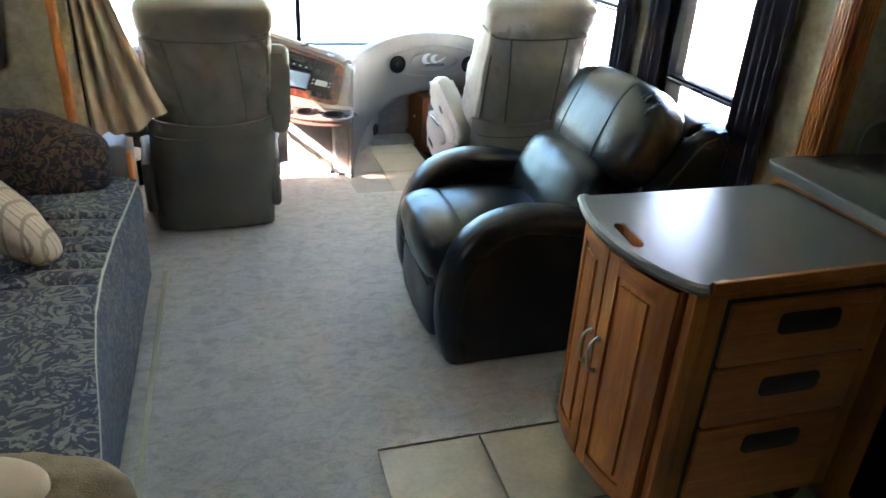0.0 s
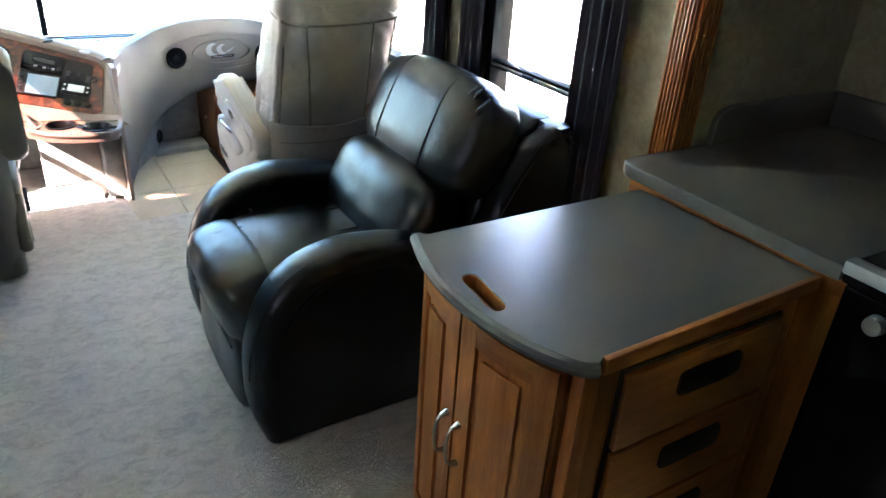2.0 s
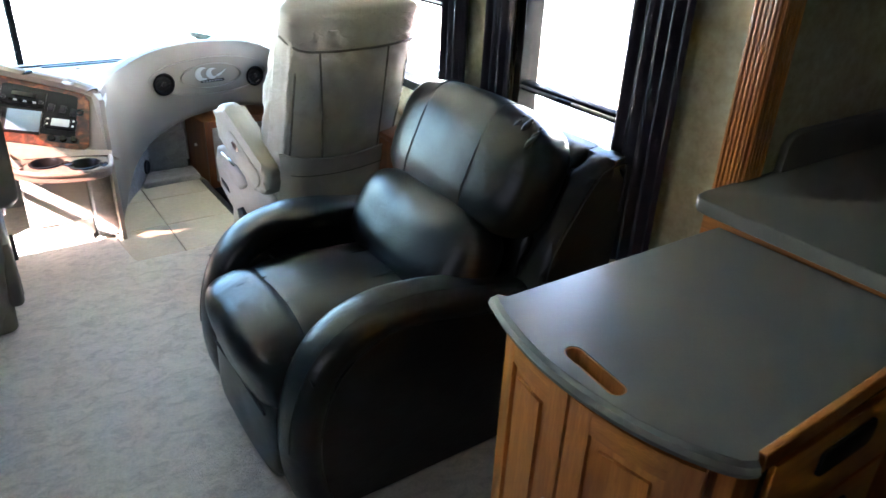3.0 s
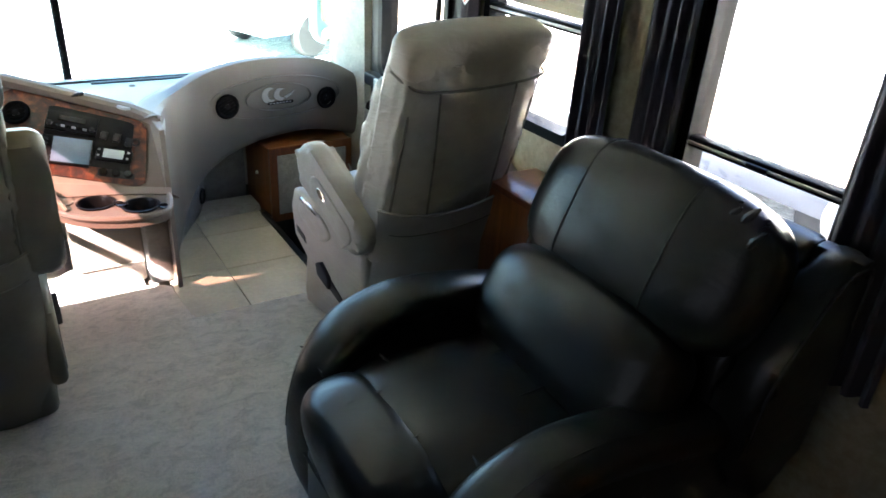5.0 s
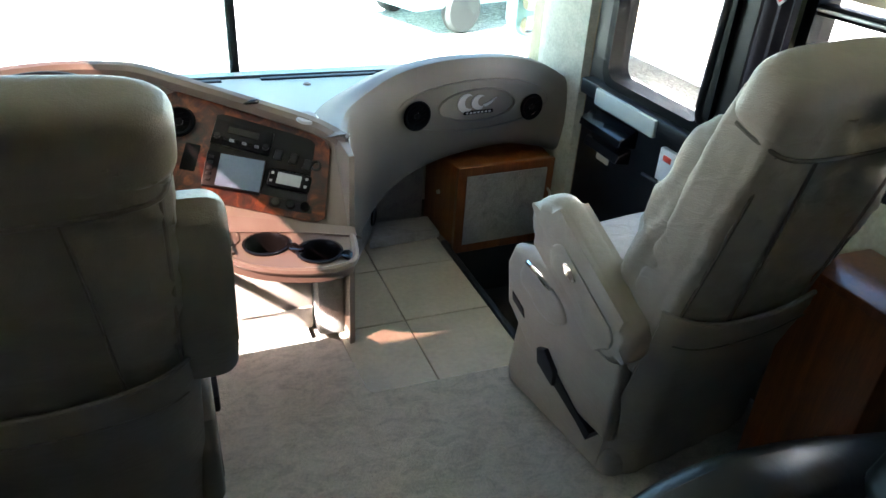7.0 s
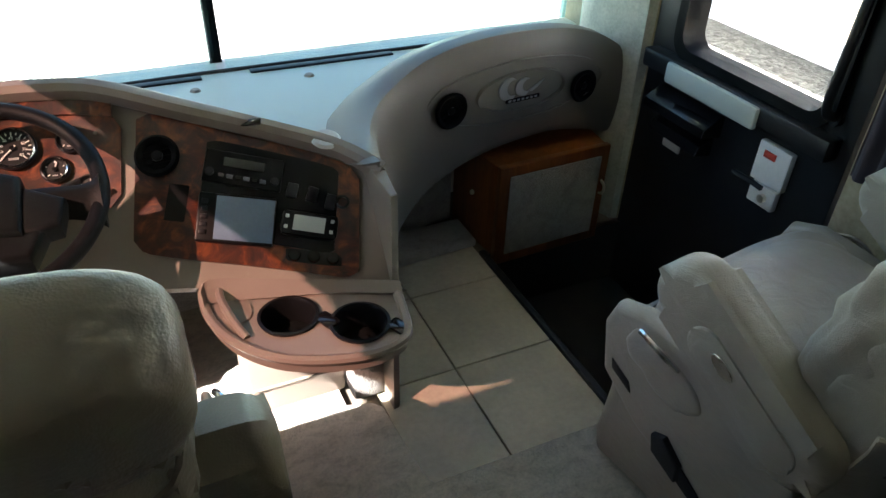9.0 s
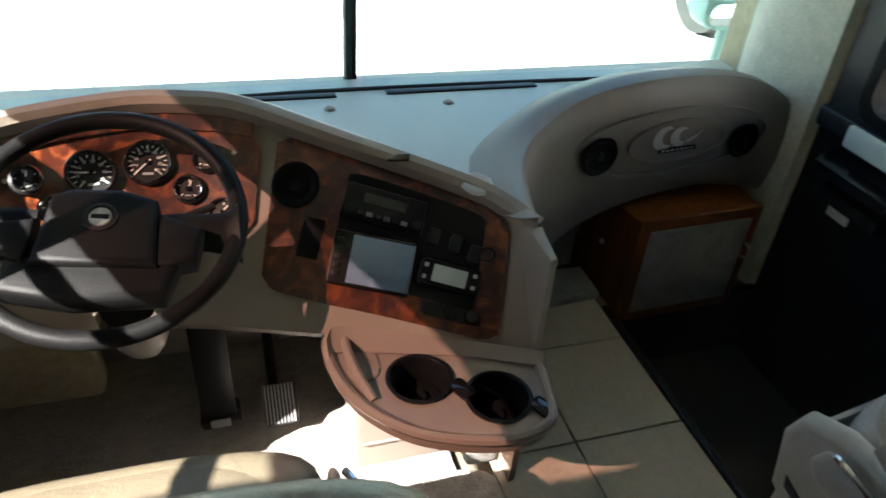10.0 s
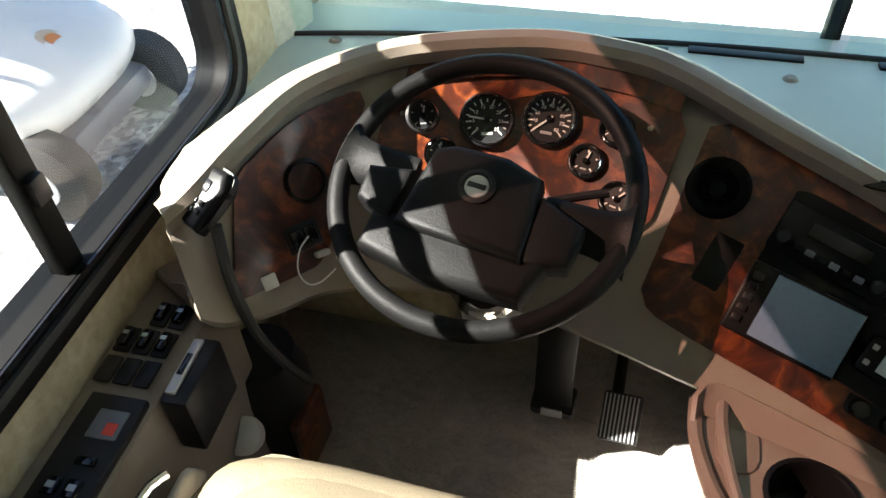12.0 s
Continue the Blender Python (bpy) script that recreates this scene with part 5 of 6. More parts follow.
topm = bmesh.new()
slot = rounded(0.036, 0.135, 0.0175, 6)
hole = [(0.838 + x * math.cos(0.10) - y * math.sin(0.10) * -1, 1.275 + y) for x, y in slot]
tv, hv = [topm.verts.new((x, y, 0.822)) for x, y in top_o], [topm.verts.new((x, y, 0.822)) for x, y in hole]
te = [topm.edges.new((vs[k], vs[(k + 1) % len(vs)])) for vs in (tv, hv) for k in range(len(vs))]
bmesh.ops.triangle_fill(topm, edges=te, use_beauty=True)
bmesh.ops.solidify(topm, geom=topm.faces[:], thickness=0.028)
zs = [v.co.z for v in topm.verts]
bmesh.ops.translate(topm, vec=(0, 0, 0.822 - max(zs)), verts=topm.verts)
worktop = part("worktop", topm, "laminate", cart, "grey laminate top with a hand slot", smooth=False)
part("slot_lining", frame_ring([(0.838 + (x - 0.838) * 1.03, 1.275 + (y - 1.275) * 1.0) for x, y in hole], [(0.838 + (x - 0.838) * 0.86, 1.275 + (y - 1.275) * 0.96) for x, y in hole], 0.792, 0.8205, "xyz"), "oak", worktop)
part("edge_band", tube([(x, y, 0.808) for x, y in top_o[:30]], 0.0135, 8), "laminate_edge", worktop)
part("back_rail", slab([(0.90, 1.012), (1.485, 1.028), (1.485, 1.041), (0.90, 1.025)], 0.792, 0.824, bevel=0.003), "oak_x", cart)


def bow_door(y0, y1, parent):
    """A bowed raised-panel door that follows the cart's curved front between y0 and y1."""
    ys = np.linspace(y0, y1, 9)
    run = spline([(x, y, 0) for x, y in front_c], 60)

    def fx(y):
        return min(run, key=lambda p: abs(p.y - y)).x
    face = lambda off, ya, yb, z0, z1, t: grid_mesh([[(fx(y) + off, y, z) for y in np.linspace(ya, yb, 7)] for z in np.linspace(z0, z1, 3)], thick=t)
    d = part("door", face(-0.004, y0, y1, 0.125, 0.778, -0.02), "oak", parent)
    w = 0.045
    part("stile", face(-0.012, y0, y0 + w, 0.125, 0.778, -0.016), "oak", d)
    part("stile", face(-0.012, y1 - w, y1, 0.125, 0.778, -0.016), "oak", d)
    part("rail", face(-0.0115, y0 + w, y1 - w, 0.125, 0.125 + w, -0.015), "oak_y", d)
    part("rail", face(-0.0115, y0 + w, y1 - w, 0.778 - w, 0.778, -0.015), "oak_y", d)
    part("raised_panel", face(-0.011, y0 + w + 0.02, y1 - w - 0.02, 0.125 + w + 0.02, 0.778 - w - 0.02, -0.014), "oak", d)
    return d, fx


for y0, y1, hy in ((1.29, 1.495, 1.305), (1.062, 1.283, 1.262)):
    d, fx = bow_door(y0, y1, cart)
    x = fx(hy) - 0.014
    part("pull", tube(spline([(x, hy, 0.535), (x - 0.022, hy, 0.525), (x - 0.028, hy, 0.485), (x - 0.022, hy, 0.445), (x, hy, 0.435)], 12), [0.007, 0.006, 0.0045, 0.004, 0.004, 0.0045, 0.0045, 0.004, 0.004, 0.0045, 0.006, 0.007], 8), "nickel", d, "nickel bow handle")
for z0, z1 in ((0.58, 0.75), (0.40, 0.57), (0.14, 0.39)):
    dr = part("drawer", box((0.98, 1.028, z0), (1.40, 1.046, z1), 0.004), "oak_x", cart)
    part("drawer_shadow_gap", box((0.972, 1.040, z0 - 0.008), (1.408, 1.0445, z1 + 0.008)), "black_soft", dr)
    part("finger_grip", slab(rounded(0.17, 0.055, 0.014, cx=1.20, cy=z1 - 0.062), 1.022, 1.03, "xzy", bevel=0.002), "black", dr, "black inset grip")
part("corner_post", box((0.875, 1.03, 0.105), (0.915, 1.06, 0.79), 0.006), "oak", cart)
for x in (0.92, 1.40):
    for y in (1.10, 1.44):
        c = part("caster", spin([(0.0, -0.012), (0.036, -0.012), (0.04, -0.006), (0.04, 0.006), (0.036, 0.012), (0, 0.012)], 20, m=pose(x, y, 0.046, 90)), "black_soft", cart)
        part("caster_fork", box((x - 0.02, y - 0.022, 0.04), (x + 0.02, y + 0.022, 0.108), 0.005), "black", c)

counter = thing("counter_cabinet", (1.9, 0.4, 0.0), "honey oak kitchen base cabinet with fluted face", "cabinet")
part("carcass", box((1.515, -1.8, 0.0), (2.35, 1.585, 0.835), 0.004), "oak", counter)
part("face_rail", box((1.503, -1.8, 0.79), (1.515, 1.585, 0.835), 0.003), "oak_y", counter)
part("side_stile", box((1.503, 1.50, 0.0), (1.515, 1.585, 0.79), 0.003), "oak", counter)
for y in (0.3, -0.4):
    part("cabinet_door", box((1.497, y - 0.3, 0.1), (1.515, y + 0.3, 0.76), 0.006), "oak", counter)
wt = thing("countertop", (1.9, 0.4, 0.835), "grey-green laminate countertop with an upstand", "countertop")
ct = [(1.47, 1.56), (1.475, 1.585), (1.49, 1.602), (1.52, 1.608), (2.355, 1.608), (2.355, 0.99), (1.47, 0.99)]
part("slab", slab(ct, 0.836, 0.872, bevel=0.006), "laminate", wt)
part("slab", box((1.47, -1.8, 0.836), (2.355, 0.378, 0.872), 0.006), "laminate", wt)
part("upstand_end", slab([(1.80, 0.872), (2.35, 0.872), (2.35, 0.975), (1.86, 0.975), (1.825, 0.965), (1.805, 0.94)], 1.588, 1.61, "xzy", bevel=0.003), "laminate", wt)
part("upstand_back", box((2.335, -1.8, 0.872), (2.358, 1.587, 0.975), 0.004), "laminate", wt)
cook = thing("cooker", (1.9, 0.68, 0.1), "black glass cooker set into the counter", "cooker")
part("hob", box((1.465, 0.382, 0.84), (2.30, 0.986, 0.884), 0.008), "black_gloss", cook)
part("hob_rim", box((1.462, 0.380, 0.86), (1.50, 0.988, 0.889), 0.006), "alu", cook)
part("oven_front", box((1.478, 0.39, 0.12), (1.5, 0.98, 0.835), 0.006), "black_gloss", cook)
for k in range(4):
    part("knob", spin([(0.02, 0), (0.018, 0.02), (0, 0.022)], 16, m=pose(1.478, 0.48 + 0.14 * k, 0.79, 0, -90)), "alu", cook)

# fluted trim where the slide-out meets the cab
trim = thing("fluted_trim", (1.70, 1.63, 0.0), "fluted honey oak casing at the slide-out edge", "trim")
tagged(trim, kind="structure")
part("casing", box((1.635, 1.598, 0.0), (1.73, 1.665, 2.0), 0.004), "oak", trim)
for k in range(5):
    part("flute", box((1.629, 1.604 + k * 0.0118, 0.0), (1.637, 1.611 + k * 0.0118, 2.0), 0.003), "oak", trim)
for k in range(6):
    part("flute", box((1.645 + k * 0.0135, 1.590, 0.875), (1.653 + k * 0.0135, 1.60, 2.0), 0.003), "oak", trim)
ltrim = structure("slide_trim_left", box((-0.675, 2.85, 0.45), (-0.645, 2.975, 2.0), 0.006), "oak", "honey oak casing at the sofa slide-out edge", smooth=True, category="trim")

# ---- sofa ----
sofa = thing("sofa", (-0.95, 2.0, 0.006), "blue floral damask sofa with pleated seat and beige piping", "sofa")
rows = []
for k in range(200):
    f = k / 199
    y = 0.75 + 2.03 * f
    e = max(0.0, (f - 0.96) / 0.04)
    bumpz = 0.0
    for c in (1.93, 2.03, 2.14, 2.26, 2.40):
        bumpz -= 0.03 * math.exp(-((y - c) / 0.016) ** 2)
    out = float(np.interp(y, [0.75, 1.1, 1.325, 1.53, 1.775, 2.0, 2.3, 2.78], [0.15, 0.115, 0.08, 0.045, 0.012, 0.0, 0.004, 0.03]))
    rows.append([Vector((-1.4, y, 0.42)), Vector((-1.1, y, 0.44 + bumpz)), Vector((-0.8, y, 0.452 + bumpz)), Vector((-0.62 + 0.6 * out, y, 0.457 + bumpz)), Vector((-0.53 + out, y, 0.452 + bumpz * 0.7)), Vector((-0.484 + out, y, 0.437)),
                 Vector((-0.466 + out * 0.9, y, 0.40)), Vector((-0.458 + out * 0.6, y, 0.30)), Vector((-0.452 + out * 0.3, y, 0.15)), Vector((-0.448, y, 0.02)), Vector((-1.4, y, 0.02))])
bm_s = grid_mesh([r[:6] for r in rows], thick=-0.02)
part("seat", bm_s, "sofa", sofa)
part("front_skirt", grid_mesh([r[5:10] for r in rows], thick=-0.015), "sofa_skirt", sofa)
part("front_piping", tube([(r[5].x, r[5].y, r[5].z + 0.004) for r in rows], 0.008, 8), "cord", sofa)
part("seat_filling", box((-1.40, 0.77, 0.02), (-0.515, 2.76, 0.41), 0.02), "sofa_dark", sofa)
part("end_panel", box((-1.4, 2.755, 0.02), (-0.49, 2.79, 0.43), 0.012), "sofa", sofa)
part("end_bolster", cushion((0.74, 0.2, 0.34), pose(-0.89, 2.72, 0.605, 0, 10, -4), 3.2, 13, 0.02, 9), "sofa_dark", sofa, "dark rose tapestry bolster")
part("back_cushion", cushion((0.22, 1.9, 0.5), pose(-1.3, 1.75, 0.66, 0, -12, 0), 4, 12, 0.02, 5), "sofa", sofa)
single("plaid_pillow", cushion((0.15, 0.50, 0.46), pose(-0.80, 2.18, 0.62, 0, -40, 24), 2.6, 12, 0.012, 7), "plaid", "quilted beige check pillow leaning on the sofa", "pillow")
th = thing("fleece_throw", (-0.55, 1.02, 0.45), "brown fleece throw folded over a tan pad on the sofa end", "blanket")
part("throw", cushion((0.46, 0.22, 0.16), pose(-0.52, 1.0, 0.51, 0, 6, -8), 3.0, 14, 0.02, 22), "fur", th)
part("pad", cushion((0.3, 0.16, 0.1), pose(-0.56, 0.975, 0.575, 0, 4, -8), 3.2, 10, 0.006, 10), "curtain_tan", th)

# ---- curtains ----
rows = []
for j in range(15):
    f = j / 14
    z = 1.95 - (1.95 - 0.57) * f
    row = []
    for k in range(57):
        s = k / 56
        wide = 0.10 + 0.19 * max(0.0, (f - 0.45) / 0.55) ** 1.3
        x = -0.635 + wide * s + 0.02 * f
        y = 2.985 + 0.013 * math.sin(2 * math.pi * (3.6 * s ** 0.8 + 0.3 * f)) * (0.5 + f) + 0.005 * math.sin(23 * s + 4 * f) + 0.03 * s * f
        row.append((x, y, z + (0.085 * s * s + 0.012 * math.sin(9 * s)) * f ** 3))
    rows.append(row)
single("tan_curtain", grid_mesh(rows, thick=0.005), "curtain_tan", "tan cloth curtain gathered and flared behind the driver's seat", "curtain")
def roundend(s):
    return 0.05 * (2 * s - 1) ** 2
single("dark_curtain", pleated((-1.05, 2.885), (-0.845, 2.885), 0.85, 1.9, 3, 0.018, sag=roundend), "curtain_dark", "dark pleated curtain beside the sofa window", "curtain", "side curtains")
for y0, y1, z0, n in ((1.82, 2.03, 0.50, 5), (2.50, 2.67, 0.50, 4), (2.76, 2.935, 0.72, 4), (3.46, 3.60, 0.6, 3)):
    single("dark_curtain", pleated((1.645, y0), (1.645, y1), z0, 1.95, n, 0.02), "curtain_dark", "dark plum pleated curtain hung beside a side window", "curtain", "side curtains")
st = thing("storage_box", (1.55, 2.86, 0.006), "honey oak storage box beside the passenger seat", "box")
part("case", box((1.44, 2.80, 0.008), (1.655, 3.06, 0.60), 0.006), "shaded_oak", st)
part("lid_lip", box((1.435, 2.795, 0.60), (1.655, 3.065, 0.625), 0.006), "shaded_oak", st)
part("cloth", box((1.438, 2.792, 0.02), (1.46, 2.88, 0.26), 0.008), "paper", st)

# dark odds and ends behind the driver's seat
odds = thing("stowed_bag", (-0.52, 3.0, 0.006), "dark cloth bag stowed behind the curtain", "bag")
part("bag", cushion((0.12, 0.12, 0.34), pose(-0.60, 3.03, 0.18), 3, 8, 0.02, 9), "black_soft", odds)
part("strap", box((-0.505, 2.985, 0.33), (-0.485, 3.02, 0.50), 0.006), "orange", odds, "orange cloth strap")

# ---- side windows ----
def side_window(y0, y1, z0, z1, rail, label, name):
    w = thing(name, (1.70, (y0 + y1) / 2, z0), label, "window")
    tagged(w, kind="structure")
    outer, inner = rounded(y1 - y0 + 0.03, z1 - z0 + 0.03, 0.03, 5, (y0 + y1) / 2, (z0 + z1) / 2), rounded(y1 - y0 - 0.04, z1 - z0 - 0.04, 0.03, 5, (y0 + y1) / 2, (z0 + z1) / 2)
    part("window_frame", frame_ring(outer, inner, 1.668, 1.745, "yzx"), "frame_black", w)
    part("rail", box((1.675, y0, rail - 0.014), (1.72, y1, rail + 0.014), 0.004), "frame_black", w)
    part("rail_lip", box((1.668, y0 + 0.02, rail - 0.004), (1.676, y1 - 0.02, rail + 0.004), 0.002), "alu", w)
    part("latch", box((1.662, (y0 + y1) / 2 - 0.03, rail - 0.008), (1.676, (y0 + y1) / 2 + 0.03, rail + 0.006), 0.003), "black", w)
    for a, b in ((z0 + 0.015, rail - 0.014), (rail + 0.014, z1 - 0.015)):
        p = part("pane", box((1.698, y0 + 0.015, a), (1.702, y1 - 0.015, b)), "pane", w)
        p.visible_shadow = False
    return w


side_window(2.02, 2.50, 0.50, 1.62, 0.905, "tall side window with a black rail beside the recliner", "window_1")
w2 = side_window(2.93, 3.46, 0.745, 1.5, 1.10, "side window with a black rail beside the passenger seat", "window_2")
def folded(z0, n, y0, y1):
    """One pleated sheet: a zigzag drawn out between two ends."""
    near = [(1.650 + 0.017 * (k % 2), z0 + 0.02 * k) for k in range(2 * n + 1)]
    return slab(near + [(x + 0.004, z) for x, z in reversed(near)], y0, y1, "xzy")


sh = folded(1.14, 9, 2.94, 3.45)
part("pleated_shade", sh, "shade", w2, "beige pleated shade, half lowered", smooth=False)
sh = folded(1.34, 12, 2.04, 2.50)
single("pleated_shade", sh, "shade", "beige pleated shade drawn up in the recliner's window", "shade", smooth=False)

dw = thing("window_3", (-0.8, 3.9, 0.66), "driver's side window in a broad black frame with a sliding pane", "window")
tagged(dw, kind="structure")
outer, inner = rounded(1.41, 0.93, 0.10, 6, 0.77, 1.05), rounded(1.26, 0.80, 0.075, 6, 0.77, 1.05)
mid1, mid2 = rounded(1.34, 0.87, 0.09, 6, 0.77, 1.05), rounded(1.31, 0.84, 0.085, 6, 0.77, 1.05)
part("window_frame", frame_ring(outer, inner, -0.06, 0.006, "yzx", m=C), "frame_black", dw)
part("frame_bead", frame_ring(mid1, mid2, 0.004, 0.014, "yzx", m=C), "black_soft", dw)
part("frame_track", frame_ring(rounded(1.28, 0.82, 0.08, 6, 0.77, 1.05), inner, 0.004, 0.010, "yzx", m=C), "black_gloss", dw)
part("slider_post", box((-0.035, 0.835, 0.645), (-0.005, 0.875, 1.455), 0.004, m=C), "frame_black", dw)
part("slider_latch", box((-0.008, 0.84, 0.77), (0.006, 0.87, 0.81), 0.003, m=C), "black", dw)
part("top_rail", box((-0.035, 0.13, 1.085), (-0.01, 1.41, 1.11), 0.003, m=C), "frame_black", dw)
for a, b, d in ((0.13, 0.85, -0.030), (0.86, 1.41, -0.022)):
    p = part("pane", box((d, a, 0.63), (d + 0.004, b, 1.475), m=C), "grey_pane", dw)
    p.visible_shadow = False
part("tinted_film", box((-0.042, 0.11, 1.19), (-0.040, 1.43, 1.475), m=C), "bronze", dw, "bronze tinted upper pane")

# ---- entry door ----
door = thing("door_1", (1.69, 4.0, -0.26), "black entry door with a large window and a pale padded bar", "door")
tagged(door, kind="structure")
part("door_skin", wall_with_holes(3.63, 4.39, -0.28, 1.85, [(3.735, 4.265, 0.685, 1.62)], 1.675, 0.05, "yzx"), "black", door)
outer, inner = rounded(0.59, 1.00, 0.07, 6, 3.99, 1.155), rounded(0.52, 0.93, 0.05, 6, 3.99, 1.155)
part("window_frame", frame_ring(outer, inner, 1.655, 1.74, "yzx"), "frame_black", door)
p = part("pane", box((1.70, 3.735, 0.685), (1.704, 4.265, 1.62)), "pane", door)
p.visible_shadow = False
part("ledge", box((1.625, 3.66, 0.60), (1.68, 4.37, 0.660), 0.01), "black", door)
part("padded_bar", box((1.612, 3.88, 0.592), (1.632, 4.245, 0.655), 0.008), "dash_top", door, "pale grey padded bar")
part("shelf_tray", slab([(1.60, 0.50), (1.68, 0.49), (1.68, 0.555), (1.665, 0.56), (1.605, 0.525)], 4.03, 4.30, "xzy", bevel=0.004), "black_gloss", door)
part("shelf_tray", slab([(1.615, 0.43), (1.68, 0.42), (1.68, 0.48), (1.625, 0.46)], 4.05, 4.27, "xzy", bevel=0.004), "black_gloss", door)
part("sticker", box((1.667, 4.17, 0.37), (1.675, 4.245, 0.43), 0.001), "white", door, "small white sticker")
lp = part("latch_plate", box((1.655, 3.765, 0.45), (1.676, 3.875, 0.565), 0.004), "white", door, "white latch plate with a red mark")
part("lower_latch", box((1.655, 3.775, 0.385), (1.676, 3.865, 0.445), 0.004), "white", door)
part("latch_mark", box((1.652, 3.81, 0.525), (1.656, 3.85, 0.545), 0.001), "red", lp)
part("latch_lever", tube([(1.64, 3.92, 0.445), (1.645, 3.85, 0.445), (1.65, 3.82, 0.44)], 0.008, 8), "black", lp)
part("latch_bolt", spin([(0.012, 0), (0.012, 0.012), (0, 0.014)], 14, m=pose(1.655, 3.81, 0.415, 0, -90)), "nickel", lp)
rail = thing("grab_rail", (1.62, 3.66, 0.6), "black bent grab rail beside the door", "rail")
part("bar", tube(spline([(1.67, 3.70, 0.70), (1.61, 3.69, 0.74), (1.60, 3.68, 0.9), (1.60, 3.67, 1.15), (1.60, 3.655, 1.35), (1.66, 3.65, 1.42)], 20), 0.012, 10), "black", rail)
for z, y in ((0.70, 3.70), (1.42, 3.65)):
    part("bracket", spin([(0.022, 0), (0.02, 0.012), (0, 0.013)], 14, m=pose(1.675, y, z, 0, -90)), "black", rail)
tag = thing("red_flag", (1.60, 3.50, 1.1), "red diamond tag with a pale border hung by the door", "tag")
fm = pose(1.595, 3.49, 1.165, 90, 45, 90)
part("card", box((-0.047, -0.047, -0.002), (0.047, 0.047, 0.002), 0.001, m=fm), "white", tag)
part("red_face", box((-0.041, -0.041, -0.0032), (0.041, 0.041, 0.0032), 0.001, m=fm), "red", tag)

# speaker box by the stepwell
sb = thing("storage_cupboard", (1.36, 4.5, 0.0), "small oak cupboard with a grey carpeted door under the dash", "cupboard")
part("case", slab([(1.105, 4.62), (1.137, 4.372), (1.56, 4.39), (1.60, 4.70)], -0.24, 0.325, bevel=0.004), "shaded_oak", sb)
cd = part("cupboard_door", slab([(1.132, 4.344), (1.558, 4.362), (1.558, 4.385), (1.132, 4.367)], -0.04, 0.335, bevel=0.004), "shaded_oak", sb)
part("door_cloth", slab([(1.17, 4.340), (1.524, 4.355), (1.524, 4.362), (1.17, 4.347)], 0.0, 0.298, bevel=0.001), "kick_carpet", cd, "grey carpet panel")
part("catch", tube(spline([(1.542, 4.362, 0.20), (1.542, 4.34, 0.19), (1.542, 4.342, 0.16), (1.542, 4.362, 0.15)], 8), 0.005, 6), "nickel", cd)
part("catch", spin([(0.01, 0), (0.008, 0.014), (0, 0.015)], 12, m=pose(1.125, 4.50, 0.17, 0, -90)), "nickel", sb)

# ---- outside ----
structure("ground", slab([(-900, -900), (900, -900), (900, 900), (-900, 900)], -1.2, -1.05), "gravel", "pale grey gravel lot", category="ground")


def side_mirror(x, y, sx, label):
    mr = thing("door_mirror", (x, y, 0.6), label, "mirror", "outside mirrors")
    part("arm", tube(spline([(x - sx * 0.10, y - 0.12, 0.35), (x, y - 0.02, 0.42), (x, y, 0.52), (x, y, 0.66)], 10), 0.022, 8), "teal", mr)
    part("housing", slab(rounded(0.22, 0.34, 0.06, 5, x, 0.82), y - 0.02, y + 0.09, "xzy", bevel=0.025), "teal", mr)
    part("glass", slab(rounded(0.18, 0.20, 0.035, 5, x, 0.87), y - 0.026, y - 0.02, "xzy", bevel=0.001), "mirror", mr)
    part("lower_glass", slab(rounded(0.18, 0.075, 0.03, 5, x, 0.705), y - 0.026, y - 0.02, "xzy", bevel=0.001), "mirror", mr)


side_mirror(1.76, 5.02, 1, "pale outside mirror on a curved arm beyond the windscreen")
side_mirror(-0.92, 5.02, -1, "pale outside mirror on a curved arm by the driver")


def coach(where, length, label, low, band):
    """A parked motorhome, x along its length, its near side at y = 0."""
    c = thing("parked_motorhome", (0, 0, 0), label, "motorhome", "parked motorhomes", local=where)
    part("body", slab(rounded(length, 2.9, 0.25, 4, 0, 1.9), 0.0, 2.5, "xzy", bevel=0.06), "coach_white", c)
    part("skirt", box((-length / 2 + 0.1, -0.012, 0.45), (length / 2 - 0.1, 0.02, 0.66), 0.01), low, c)
    part("stripe", box((-length / 2 + 0.1, -0.010, 0.68), (length / 2 - 0.1, 0.02, 1.15), 0.01), band, c)
    for k in range(5):
        x = -length / 2 + 1.0 + k * (length - 2) / 4
        w = part("window", slab(rounded(0.95, 0.75, 0.1, 4, x, 2.2), -0.02, 0.02, "xzy"), "glass_dark", c)
        part("window_rim", frame_ring(rounded(1.03, 0.83, 0.12, 4, x, 2.2), rounded(0.93, 0.73, 0.1, 4, x, 2.2), -0.028, -0.005, "xzy"), "coach_grey", w)
    part("locker_line", frame_ring(rounded(0.9, 1.1, 0.12, 4, 0.3, 1.45), rounded(0.87, 1.07, 0.1, 4, 0.3, 1.45), -0.016, 0.0, "xzy"), "alu", c)
    for x in (-length / 2 + 1.2, length / 2 - 3.6):
        w = part("wheel", spin([(0.0, -0.12), (0.46, -0.12), (0.5, -0.08), (0.5, 0.1), (0, 0.1)], 28, m=pose(x, 0.1, 0.5, 90)), "rubber", c)
        part("rim", spin([(0.0, 0.13), (0.2, 0.125), (0.27, 0.122), (0.28, 0.1)], 24, m=pose(x, 0.1, 0.5, 90)), "chrome", w)
    return c


